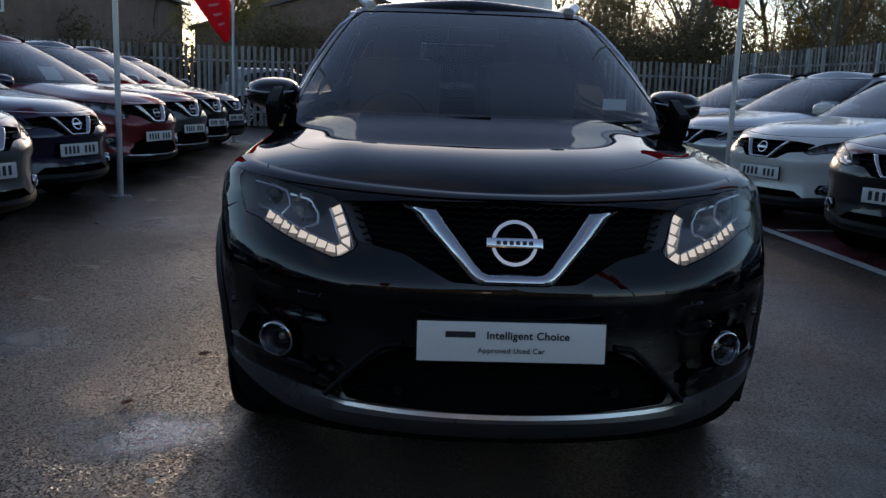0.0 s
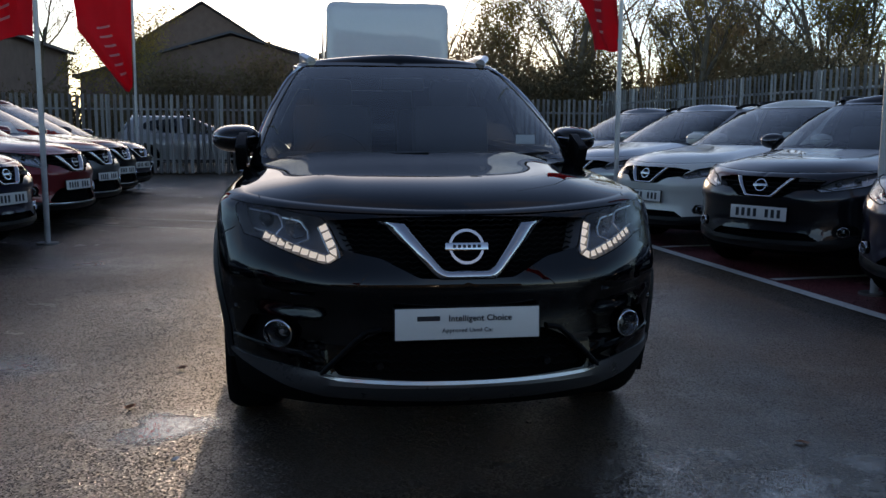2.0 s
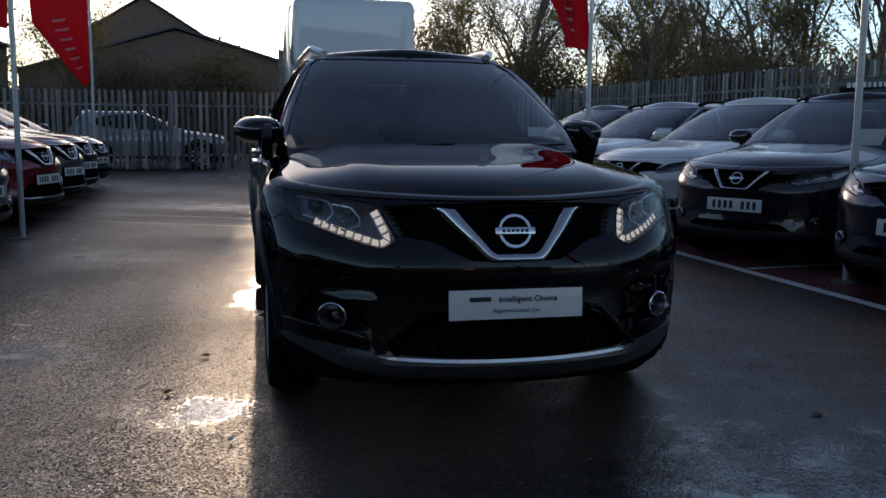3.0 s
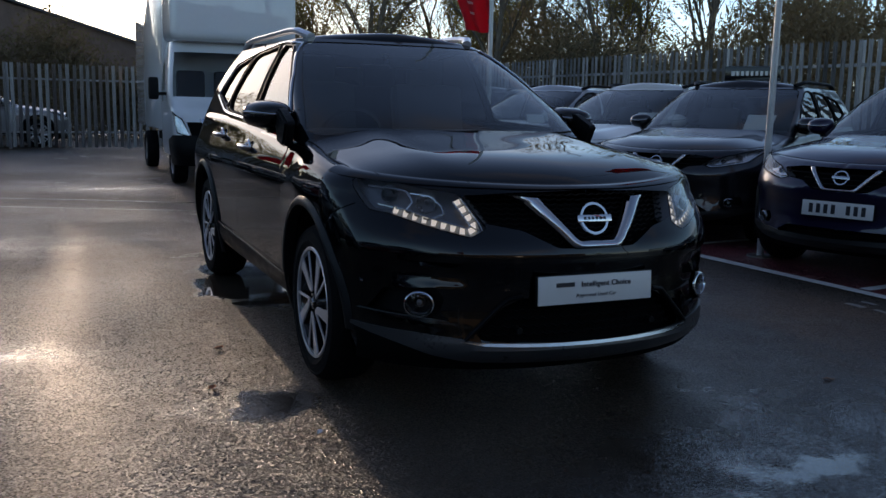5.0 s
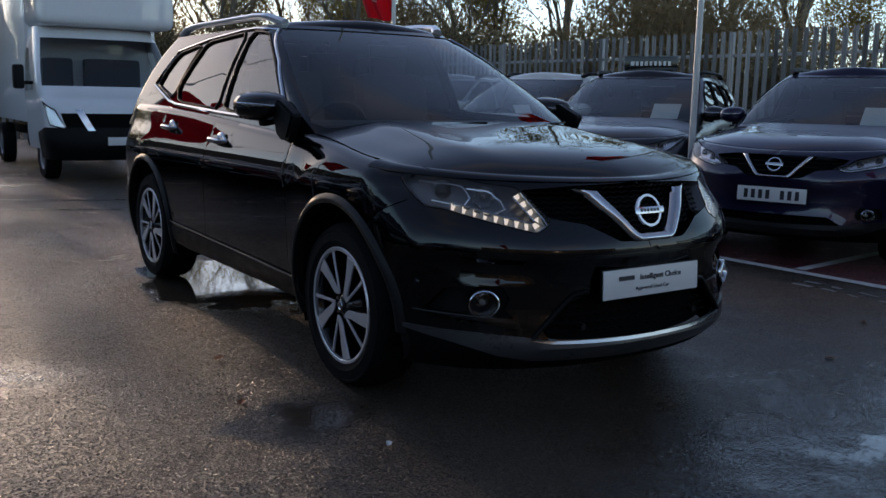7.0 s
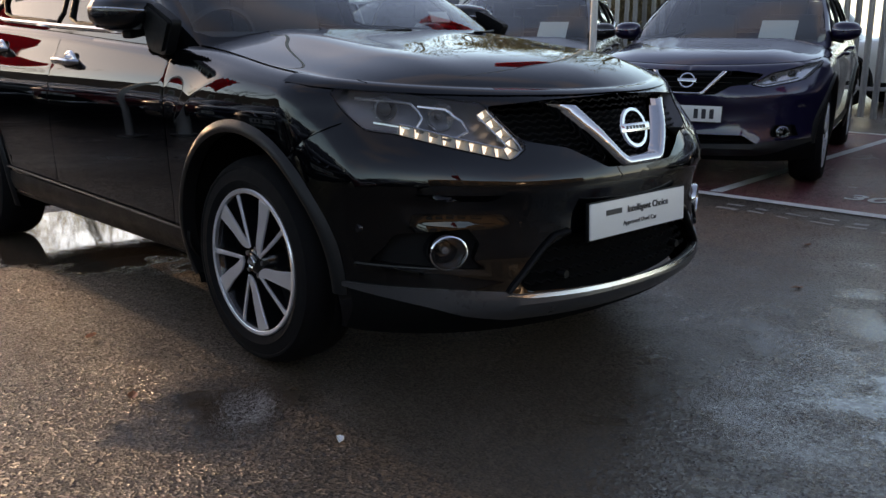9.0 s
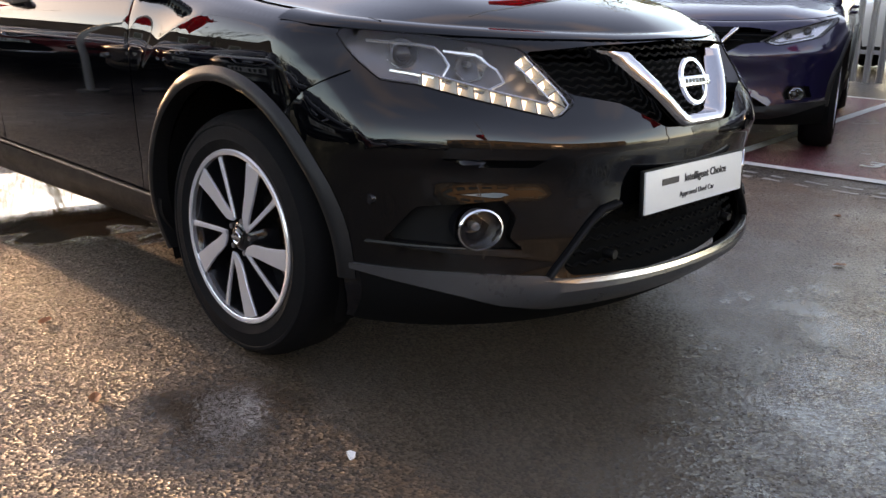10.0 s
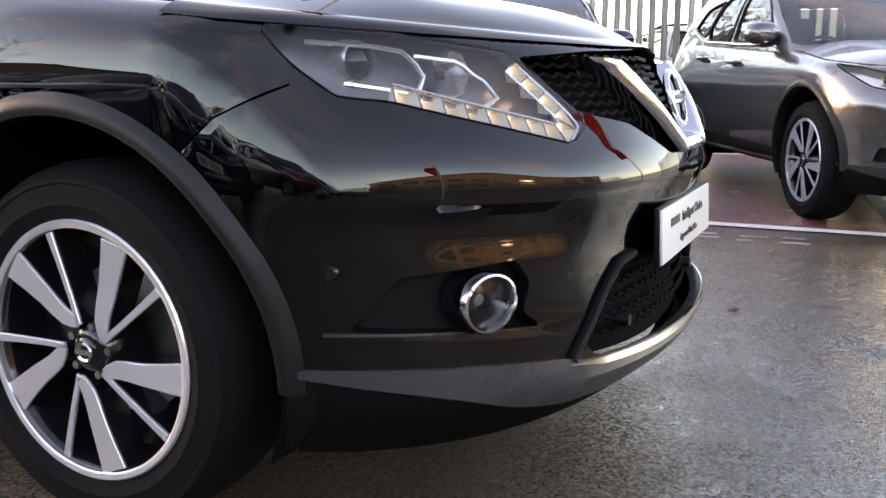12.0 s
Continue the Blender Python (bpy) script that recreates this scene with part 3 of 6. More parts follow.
        if a < s.a_end - s.AF:
            return Vector((q * (hw + s.wide(yn) + (s.swell(yn, zz) if s.flare else 0)), yn, z))
        yt = s.tail(zz) - ins
        return Vector((q * (hw + s.wide(s.yr)) * spow(math.sin(th), 0.8), yt - (yt - s.yr) * (1 - max(0, math.cos(th)) ** 0.9), z))

    def w_of(s, a, z):
        a = abs(a)
        if a <= s.AF:
            yn = 0.08 + (s.yc - 0.08) * (1 - math.cos(a / s.AF * math.pi / 2))
        elif a < s.a_end - s.AF:
            yn = s.yc + a - s.AF
        else:
            yn = s.length - (s.length - s.yr) * (1 - math.cos((s.a_end - a) / s.AF * math.pi / 2))
        return (z - s.ZB) / (s.zs(yn) - s.ZB) * s.H

    def fx(s, x, z):
        """Skin coordinates of a point seen from the front."""
        q = 1 if x >= 0 else -1
        hw = s.hw(z + s.drop * 0.4) + s.wide(s.yc)
        a = q * math.asin(min(1, (abs(x) / hw) ** (s.ntop(z) / 2))) / (math.pi / 2) * s.AF
        return (a, s.w_of(a, z))

    def fy(s, y, z):
        """Skin coordinates of a point seen from the side."""
        if y < s.yc:
            yf = s.yf(z)
            a = math.acos(min(1, max(0, 1 - (y - yf) / (s.yc - yf)) ** (s.mtop(z) / 2))) / (math.pi / 2) * s.AF
        elif y <= s.yr:
            a = s.AF + y - s.yc
        else:
            yt = s.tail(z)
            th = math.acos(min(1.0, max(0.0, (y - s.yr) / (yt - s.yr))))
            a = s.a_end - s.AF + s.AF * (1 - th / (math.pi / 2))
        return (a, s.w_of(a, z))

    def front(s, poly, step=0.015):
        return [s.fx(*p) for p in dense(poly, step)]

    def side(s, poly, step=0.03):
        return [s.fy(*p) for p in dense(poly, step)]

    # greenhouse: a runs from the windscreen's middle round to the tail, z is height
    def green(s, a, z):
        q = 1 if a >= 0 else -1
        a = abs(a)
        hw, yf, yr, d = s.ghw(z), s.gyf(z), s.gyr(z), s.gd(z)
        if a <= s.AF:
            th = a / s.AF * math.pi / 2
            return Vector((q * hw * spow(math.sin(th), 0.9), yf + d * (1 - math.cos(th)), z))
        y0, y1 = yf + d, yr - 0.25
        if a <= s.AF + 2.2:
            y = y0 + (y1 - y0) * (a - s.AF) / 2.2
            return Vector((q * hw, y, z))
        th = (s.g_end - a) / s.AF * math.pi / 2
        return Vector((q * hw * spow(math.sin(th), 0.8), yr - 0.25 * (1 - math.cos(th)), z))

    def gy(s, y, z):
        """Greenhouse coordinates of a point seen from the side."""
        yf, d, yr = s.gyf(z), s.gd(z), s.gyr(z)
        y0, y1 = yf + d, yr - 0.25
        if y < y0:
            return (math.acos(max(0, min(1, 1 - (y - yf) / d))) / (math.pi / 2) * s.AF, z)
        if y <= y1:
            return (s.AF + 2.2 * (y - y0) / (y1 - y0), z)
        return (s.g_end - s.AF * math.acos(max(0, min(1, 1 - (yr - y) / 0.25))) / (math.pi / 2), z)

    def edge(s, y):
        """Half width of the bonnet."""
        return s.tub(s.AF + max(0, y - s.yc), s.H).x + 0.004

    def rim(s, x):
        """Where the bonnet's front edge lies across the car."""
        return float(np.interp(x, s.rx, s.ry))

    def top(s, x, y):
        """The bonnet, from its front edge back to the cowl."""
        wt = s.edge(y)
        p = min(1, abs(x) / wt)
        x0 = p * s.rx[-1]
        y0 = s.rim(x0)
        g = max(0, y - y0)
        c = 0.075 * (1 - p ** 3.2) * (1 - math.exp(-g / 0.14)) + 0.007 * math.exp(-((abs(x) - 0.50) / 0.09) ** 2) * min(1, g / 0.3)
        z0 = float(np.interp(x0, s.rx, s.rz)) - s.zs(max(y0, 0.1))
        return Vector((x, y, s.zs(max(y, 0.1)) + c + z0 * math.exp(-g / 0.12)))


def disc_ring(y, z, r, n=40, a0=0, a1=math.tau):
    return [(y + r * math.cos(a0 + (a1 - a0) * i / n), z + r * math.sin(a0 + (a1 - a0) * i / n)) for i in range(n)]


def wheel(parent, shape, x, y, r, twin=True):
    """Tyre, rim, spokes, cap and brake disc of one wheel; x is the outer face's side."""
    q = 1 if x > 0 else -1
    root = new("wheel")
    root.parent = parent
    root.matrix_world = parent.matrix_world @ pose(x, y, r, 0, 0, 0 if q > 0 else 180)
    rr = 0.244 if r > 0.345 else r * 0.675
    tw = 0.105
    part("tyre", lathe([(rr, -2 * tw), (r * 0.93, -2 * tw - 0.004), (r * 0.985, -2 * tw + 0.03), (r, -2 * tw + 0.06), (r, -0.055), (r * 0.985, -0.03), (r * 0.955, -0.008), (r * 0.925, 0.003), (r * 0.918, 0.0075), (r * 0.895, 0.0085), (r * 0.888, 0.006), (r * 0.83, 0.010), (r * 0.80, 0.0095), (r * 0.785, 0.0115), (rr + 0.02, 0.006), (rr + 0.012, 0.002), (rr - 0.004, -0.008)], 64), M_RUBBER, root)
    part("rim", lathe([(rr - 0.006, -0.17), (rr - 0.004, -0.02), (rr - 0.004, -0.010), (rr - 0.013, -0.010), (rr - 0.02, -0.02), (rr - 0.03, -0.1), (0.09, -0.13), (0.0, -0.13)], 64), M_GLOSSBLACK, root)
    part("rim_lip", lathe([(rr - 0.011, -0.012), (rr - 0.011, 0.002), (rr - 0.007, 0.0045), (rr + 0.002, 0.0045), (rr + 0.005, 0.001), (rr + 0.004, -0.012)], 72), M_ALLOY, root)
    part("brake_disc", lathe([(0.0, -0.11), (0.15, -0.11), (0.15, -0.118), (0.0, -0.118)], 40), M_STEEL, root)
    ro = rr - 0.014
    broad = [(math.radians(a), ro * f, w) for a, f, w in ((33, 0.23, 0.012), (43, 0.27, 0.026), (54, 0.34, 0.034), (59, 0.44, 0.037), (62, 0.60, 0.042), (65, 0.80, 0.051), (67, 1.0, 0.062))]
    thin = [(math.radians(a), ro * f, w) for a, f, w in ((30, 0.225, 0.012), (33, 0.45, 0.0125), (35, 0.75, 0.014), (36, 1.0, 0.017))]
    for i in range(5):
        turn = pose(0, 0, 0, 72 * i)
        for arm in (broad, thin):
            ctr = [Vector((r_ * math.cos(a), r_ * math.sin(a))) for a, r_, _ in arm]
            lo, hi = [], []
            for j, c in enumerate(ctr):
                d = (ctr[min(j + 1, len(ctr) - 1)] - ctr[max(j - 1, 0)]).normalized()
                w = arm[j][2] / 2
                lo.append((c.x + d.y * w, c.y - d.x * w))
                hi.append((c.x - d.y * w, c.y + d.x * w))
            ol = lo + hi[::-1]
            part("spoke", prism(ol, 0.006, turn @ Matrix(((0, 0, 1, -0.006), (1, 0, 0, 0), (0, 1, 0, 0), (0, 0, 0, 1))), 0.0015), M_ALLOY, root)
            part("spoke_web", prism(ol, 0.055, turn @ Matrix(((0, 0, 1, -0.0625), (1, 0, 0, 0), (0, 1, 0, 0), (0, 0, 0, 1)))), M_GLOSSBLACK, root)
    part("hub", lathe([(0.0, -0.006), (0.030, -0.006), (0.046, -0.014), (0.055, -0.03), (0.08, -0.09)], 30), M_GLOSSBLACK, root)
    part("hub_cap", lathe([(0.0, 0.001), (0.022, 0.0), (0.027, -0.004)], 24), M_GLOSSBLACK, root)
    part("cap_emblem", join(lathe([(0.013, 0.0015), (0.017, 0.0035), (0.019, 0.001)], 24), box(0.003, 0.044, 0.009, (0.002, 0, 0))), M_CHROME, root)
    for i in range(5):
        t = math.tau * i / 5 + 0.1
        part("wheel_nut", lathe([(0.0, -0.008), (0.008, -0.008), (0.009, -0.03)], 6, at=(0, 0.048 * math.cos(t), 0.048 * math.sin(t))), M_STEEL, root)
    return root


def emblem(parent, at, r, tilt=0):
    """Chrome ring with a cross bar."""
    ring = lathe([(r * 0.80, 0.0), (r * 0.82, -0.008), (r * 0.97, -0.008), (r, 0.0), (r * 0.9, 0.006), (r * 0.80, 0.0)], 40, "y")
    bar = box(r * 2.36, 0.010, r * 0.42, (0, -0.006, 0), 0.003)
    ob = part("emblem", join(ring, bar), M_CHROME, parent, "round chrome badge with a cross bar")
    ob.matrix_local = pose(*at, tilt, 0, 0)
    if r > 0.06:
        for k in range(6):
            part("badge_bar", box(r * 0.17, 0.001, r * 0.17, (r * 0.27 * (k - 2.5), -0.0118, 0)), M_INK, ob)
    return ob


def text_mesh(txt, size, material, name, parent, m, bold=0.0, space=1.0):
    cu = bpy.data.curves.new(name, "FONT")
    cu.body, cu.size, cu.align_x, cu.align_y, cu.offset, cu.space_character = txt, size, "CENTER", "CENTER", bold, space
    cu.extrude = 0.0008
    tmp = new("tmp", cu)
    me = bpy.data.meshes.new_from_object(tmp.evaluated_get(bpy.context.evaluated_depsgraph_get()))
    bpy.data.objects.remove(tmp)
    me.materials.clear()
    me.materials.append(material)
    me.name = name
    ob = new(name, me)
    ob.parent = parent
    ob.matrix_local = m
    return ob


def lettered(txt, size, material, parent, m, bold=0.0, space=1.0):
    """A printed line, each character a piece of its own."""
    ob = text_mesh(txt, size, material, "letter", parent, m, bold, space)
    bm = bmesh.new()
    bm.from_mesh(ob.data)
    seen, groups = set(), []
    for v0 in bm.verts:
        if v0 in seen:
            continue
        stack, isl = [v0], []
        seen.add(v0)
        while stack:
            v = stack.pop()
            isl.append(v)
            for e in v.link_edges:
                o = e.other_vert(v)
                if o not in seen:
                    seen.add(o)
                    stack.append(o)
        lo, hi = min(v.co.x for v in isl), max(v.co.x for v in isl)
        for g in groups:
            if min(hi, g[1]) - max(lo, g[0]) > 0.5 * min(hi - lo, g[1] - g[0]):
                g[0], g[1] = min(lo, g[0]), max(hi, g[1])
                g[2].update(isl)
                break
        else:
            groups.append([lo, hi, set(isl)])
    for lo, hi, vs in groups:
        one = bm.copy()
        idx = {v.index for v in vs}
        bmesh.ops.delete(one, geom=[v for v in one.verts if v.index not in idx], context="VERTS")
        p = part("letter", one, material, parent, smooth=False)
        p.matrix_local = m
    bm.free()
    bpy.data.objects.remove(ob)


def bars(parent, at, w, h, n, material, name="plate_mark"):
    """Plain bars in place of characters."""
    cw = w / n
    for i in range(n):
        if i == n // 2 and n > 5:
            continue
        ob = part(name, box(cw * 0.55, 0.002, h, (at[0] - w / 2 + cw * (i + 0.5), at[1], at[2])), material, parent)


FACE = Matrix(((1, 0, 0, 0), (0, 0, -1, 0), (0, 1, 0, 0), (0, 0, 0, 1)))


def build_car(spec, at, label, group=""):
    s = Shape(**spec.get("shape", {}))
    hero = spec.get("hero", False)
    body_mat = spec["paint"]
    car = thing("car", at, label, "car", group)
    st = 0.022 if hero else 0.055
    wr = spec.get("wheel", 0.352)
    gx = spec.get("gx", 1.0)

    lamp = [(0.425, 0.773), (0.487, 0.737), (0.60, 0.768), (0.742, 0.814), "s", (0.438, 0.822), (0.50, 0.868), (0.556, 0.930), (0.545, 0.939), "f", (0.70, 0.926), (0.507, 0.897)]
    grille_up = [(0, 0.912), (0.30, 0.902), (0.492, 0.888), (0.432, 0.79), (0.30, 0.765), (0.17, 0.70), (0, 0.695)]
    low = [(0, 0.505), (0.30, 0.505), (0.375, 0.47), (0.475, 0.375), (0.455, 0.345), (0, 0.325)]
    fogr = [(0.82, 0.44), (0.775, 0.53), (0.615, 0.545), (0.585, 0.50), (0.60, 0.45), (0.565, 0.42)]
    if spec.get("alt"):
        lamp = [(0.42, 0.755), (0.50, 0.735), (0.75, 0.79), "s", (0.50, 0.86), (0.62, 0.915), "f", (0.78, 0.895), (0.55, 0.83)]
        grille_up = [(0, 0.845), (0.33, 0.845), (0.50, 0.825), (0.43, 0.755), (0.30, 0.74), (0.20, 0.68), (0, 0.675)]
        low = [(0, 0.40), (0.40, 0.40), (0.50, 0.34), (0.45, 0.27), (0, 0.26)]
        fogr = [(0.75, 0.40), (0.73, 0.475), (0.60, 0.475), (0.57, 0.42), (0.59, 0.385)]
    fog_c = (0.682, 0.482) if not spec.get("alt") else (0.665, 0.428)

    grille_p, low_p, fog_p = (s.front(rounded(p, 0.012, 2)) for p in (grille_up, low, fogr))
    mode, lp = s.fx, []
    for p in lamp:
        if isinstance(p, str):
            mode = s.fy if p == "s" else s.fx
        else:
            lp.append(mode(*p))
    lamp_p = dense(rounded(lp, 0.012, 2), 0.015)
    # close the centre loops on the middle line
    holes = [lamp_p, fog_p]
    mid_hole = []
    for hp in (grille_p, low_p):
        mid_hole.append(hp)
    arches = [s.side([(y, z) for y, z in disc_ring(ya, wr + 0.012, wr + 0.075, 44)]) for ya in s.axles]
    seams = []
    if hero:
        seams = [s.side(slit([(0.50, 0.842), (0.60, 0.79), (0.665, 0.73)], 0.0035)),
                 s.side(slit([(1.47, 1.03), (1.45, 0.8), (1.44, 0.5), (1.46, 0.36)], 0.005)),
                 s.side(slit([(2.52, 1.06), (2.55, 0.8), (2.56, 0.38)], 0.005)),
                 s.side(slit([(3.40, 1.08), (3.45, 0.95), (3.30, 0.72), (3.16, 0.55), (3.10, 0.38)], 0.005))]
    na = int(s.a_end / (0.022 if hero else 0.045))
    cols = steps(0, s.a_end, na)
    tail_cut = [s.fy(y, z) for y, z in dense([(s.axles[1] + 0.47, 0.19), (s.axles[1] + 0.47, 0.33), (s.yr, 0.36)], 0.05, False)] + [(s.a_end + 0.1, s.w_of(s.a_end, 0.37)), (s.a_end + 0.1, -0.1)]
    arches.append(tail_cut)
    door_cut = [s.fy(y, z) for y, z in dense([(s.axles[0] + 0.30, 0.19), (s.axles[0] + 0.30, 0.31), (s.axles[1] - 0.30, 0.31), (s.axles[1] - 0.30, 0.19)], 0.05)]
    arches.append(door_cut)
    outer = [(a, 0) for a in cols] + [(s.a_end, w) for w in steps(0.03, s.H - 0.06, 14)] + [(a, s.H) for a in cols[::-1]] + [(0, w) for w in steps(s.H - 0.06, 0.03, 14)]
    rows = (0.003, 0.008, 0.014, 0.021, 0.029, 0.038, 0.048) if hero else (0.004, 0.012, 0.024, 0.04)
    ring = [s.fy(s.axles[0] + r * math.cos(t), 0.355 + r * math.sin(t)) for r in (0.598, 0.606, 0.610, 0.616, 0.624) for t in steps(0.8, 2.6, 130)] if hero else []
    ring = [p for p in ring if p[0] > 0.7 and p[1] < s.H - 0.055]
    body = sheet(s.tub, outer, [*holes, *mid_hole, *arches, *seams], st, extra=[(a, s.H - r) for a in cols[1:-1] for r in rows] + ring)
    shelf = grid(lambda a, w: s.tub(a, w), [a for a in cols if a > s.AF + 0.5], (s.H, s.H + 0.05, s.H + 0.14))
    body = mirrored(join(body, shelf))
    bmesh.ops.remove_doubles(body, verts=body.verts, dist=0.0008)
    part("body", body, body_mat, car)
    # dark liner behind the openings
    liner = sheet(lambda a, w: s.tub(a, w) , dense([(0, 0), (s.a_end, 0), (s.a_end, s.H), (0, s.H)], 0.1), arches, 0.12, off=-0.075)
    part("liner", mirrored(liner), M_VOID, car)

    # bonnet, to a gap before the cowl
    cowl = lambda x: 1.17 + 0.20 * (x / 0.73) ** 2

    rim_a = [s.AF * k / 60 for k in range(61)]

    def bonnet(p, q):
        if q < 0:
            # the lip rolls down over the front edge
            a, w, e = float(np.interp(abs(p) * s.rx[-1], s.rx, rim_a)), s.H + (0.011 + 0.012 * abs(p)) * q, 0.004
            nn = (s.tub(a + e, w) - s.tub(a - e, w)).cross(s.tub(a, w + e) - s.tub(a, w - e)).normalized()
            v = s.tub(a, w) + nn * 0.0035
            return Vector((math.copysign(v.x, p), v.y, v.z))
        y0 = s.rim(abs(p) * s.rx[-1]) - 0.002
        y = y0 + (cowl(p * 0.8) - y0) * q ** 1.4
        return s.top(p * s.edge(y), y) + Vector((0, 0, 0.003))
    nb = 84 if hero else 20
    part("bonnet", grid(bonnet, steps(-1, 1, nb), (steps(-1, -0.12, 5) if hero else []) + steps(0, 1, nb // 2 + 4)), body_mat, car)
    if hero:
        for q in (1, -1):
            line = [s.top(q * (0.735 + 0.03 * math.sin(t * 3)), 0.50 + 0.72 * t) for t in steps(0, 1, 14)]
            part("bonnet_seam", tube([p + Vector((q * 0.0003, 0, 0.0012)) for p in line], 0.002, 6, flat=0.5), M_VOID, car)

    cow = grid(lambda p, q: Vector((p * 0.74, cowl(p * 0.74) - 0.01 + 0.24 * q, s.top(p * 0.74, cowl(p * 0.74)).z - 0.012 - 0.015 * q)), steps(-1, 1, 16), steps(0, 1, 3))
    part("cowl_panel", cow, M_PLASTIC, car)

    # greenhouse
    g0, g1 = s.gz0, s.gz1
    belt = s.zs(2.2) + 0.012
    topz = g1 - 0.035
    ws_lo, ws_hi = s.zs(1.2) + 0.045, g1 - 0.02
    L = s.length
    ws = [(0, ws_lo), (0.90, ws_lo), (1.02, ws_lo + 0.02), (0.98, ws_hi - 0.03), (0.90, ws_hi), (0, ws_hi)]
    ws = dense(ws, 0.04)
    y_b = 2.55
    wf = [(1.63, belt), (y_b - 0.06, belt + 0.03), (y_b - 0.02, topz + 0.005), (2.28, topz - 0.01), (1.98, belt + 0.27)]
    wr_ = [(y_b + 0.03, belt + 0.03), (3.30, belt + 0.065), (3.38, belt + 0.14), (3.20, topz - 0.03), (y_b + 0.05, topz + 0.005)]
    wq = [(3.42, belt + 0.085), (3.82, belt + 0.17), (3.66, topz - 0.09), (3.27, topz - 0.035)]
    wins = []
    for poly in (wf, wr_, wq):
        poly = [(y * (L / 4.64) if y > 2.6 else y, z) for y, z in poly]
        wins.append([s.gy(*p) for p in dense(rounded(poly, 0.04, 3), 0.04)])
    rw = dense([(s.g_end - 1.0, belt + 0.1), (s.g_end, belt + 0.1), (s.g_end, topz - 0.04), (s.g_end - 0.9, topz - 0.04)], 0.05)
    outer = dense([(0, g0), (s.g_end, g0), (s.g_end, g1), (0, g1)], 0.05)
    shell = sheet(s.green, outer, [ws, *wins, rw], st * 1.3)
    roof_in = grid(lambda a, q: (lambda p: Vector((p.x * (1 - q), p.y * (1 - q) + q * (s.gyf(g1) + 0.5 * (s.gyr(g1) - s.gyf(g1)) + (p.y - (s.gyf(g1) + s.gyr(g1)) / 2) * 0.9), p.z + (0.052 if hero else 0.075) * math.sin(min(1, q * 1.15) * math.pi / 2) ** 0.8)))(s.green(a, g1)), steps(0, s.g_end, 50), steps(0, 1, 10))
    shell = mirrored(join(shell, roof_in))
    bmesh.ops.remove_doubles(shell, verts=shell.verts, dist=0.0008)
    part("roof_shell", shell, body_mat, car)
    part("windscreen", mirrored(sheet(s.green, ws, (), 0.08, off=-0.004)), M_GLASS, car, "clear laminated windscreen")
    for q in (1, -1):
        for nm, poly, mt in (("side_window", wins[0], M_GLASS), ("side_window", wins[1], M_TINT), ("quarter_window", wins[2], M_TINT)):
            part(nm, mirrored(sheet(s.green, poly, (), 0.1, off=-0.005), False) if q < 0 else sheet(s.green, poly, (), 0.1, off=-0.005), mt, car)
            frame_line = [s.green(q * a, z) for a, z in poly[::3]]
            frame_line = [p + Vector((q * 0.003, 0, 0.001)) for p in frame_line]
            part("window_seal", tube(frame_line + frame_line[:2], 0.008, 5, False), M_PLASTIC, car)
        if spec.get("chrome_line", True):
            lo = [s.green(*s.gy(y * (L / 4.64) if y > 2.6 else y, z)) for y, z in dense([(1.62, belt - 0.016), (2.5, belt + 0.012), (3.30, belt + 0.046), (3.46, belt + 0.064), (3.87, belt + 0.165)], 0.06, False)]
            part("window_trim", tube([Vector((q * (p.x + 0.006), p.y, p.z)) for p in lo], 0.011, 6), M_CHROME, car, "polished trim strip")
            if hero:
                hi = [s.green(*s.gy(y, z)) for y, z in dense([(1.61, belt), (1.955, belt + 0.28), (2.26, topz + 0.004), (2.5, topz + 0.022), (2.7, topz + 0.02), (3.2, topz - 0.012), (3.68, topz - 0.07), (3.88, belt + 0.18)], 0.06, False)]
                part("window_trim", tube([Vector((q * (p.x + 0.005), p.y, p.z)) for p in hi], 0.009, 6), M_CHROME, car, "polished trim strip")
        # roof rail
        rail = [s.green(*s.gy(y, g1)) for y in steps(2.32, L - 0.75, 16)]
        h = [0.0, 0.034, 0.044] + [0.05] * 11 + [0.044, 0.034, 0.0]
        part("roof_rail", tube([Vector((q * (p.x - 0.03), p.y, p.z + 0.012 + hh)) for p, hh in zip(rail, h)], [0.03, 0.027] + [0.023] * 13 + [0.027, 0.03], 10, flat=0.8), M_ALLOY if hero else M_PLASTIC, car, "satin silver roof rail" if hero else "")
        part("rear_window", mirrored(sheet(s.green, rw, (), 0.1, off=-0.004), False) if q < 0 else sheet(s.green, rw, (), 0.1, off=-0.004), M_TINT, car)

    if hero:
        for x0, x1 in ((-0.52, 0.02), (0.12, 0.64)):
            pts = [s.green(math.asin(max(-1, min(1, abs(x) / s.ghw(z))) ** (1 / 0.9)) / (math.pi / 2) * s.AF * (1 if x >= 0 else -1), z) + Vector((0, -0.012, 0.010)) for x, z in zip(steps(x0, x1, 8), steps(ws_lo - 0.004, ws_lo + 0.018, 8))]
            part("wiper", tube(pts, 0.006, 6), M_PLASTIC, car)
        tg = part("windscreen_tag", box(0.10, 0.004, 0.06, (0, 0, 0)), M_WHITE, car, "small pale tag behind the windscreen")
        tg.matrix_local = pose(0.60, 1.60, 1.17, -40, 0, -12)
    else:
        tg = part("price_card", box(0.30, 0.003, 0.21, (0, 0, 0)), M_WHITE, car, "white card behind the windscreen")
        tg.matrix_local = pose(0.36, 1.80, 1.22 - s.drop, -40, 0, -4)
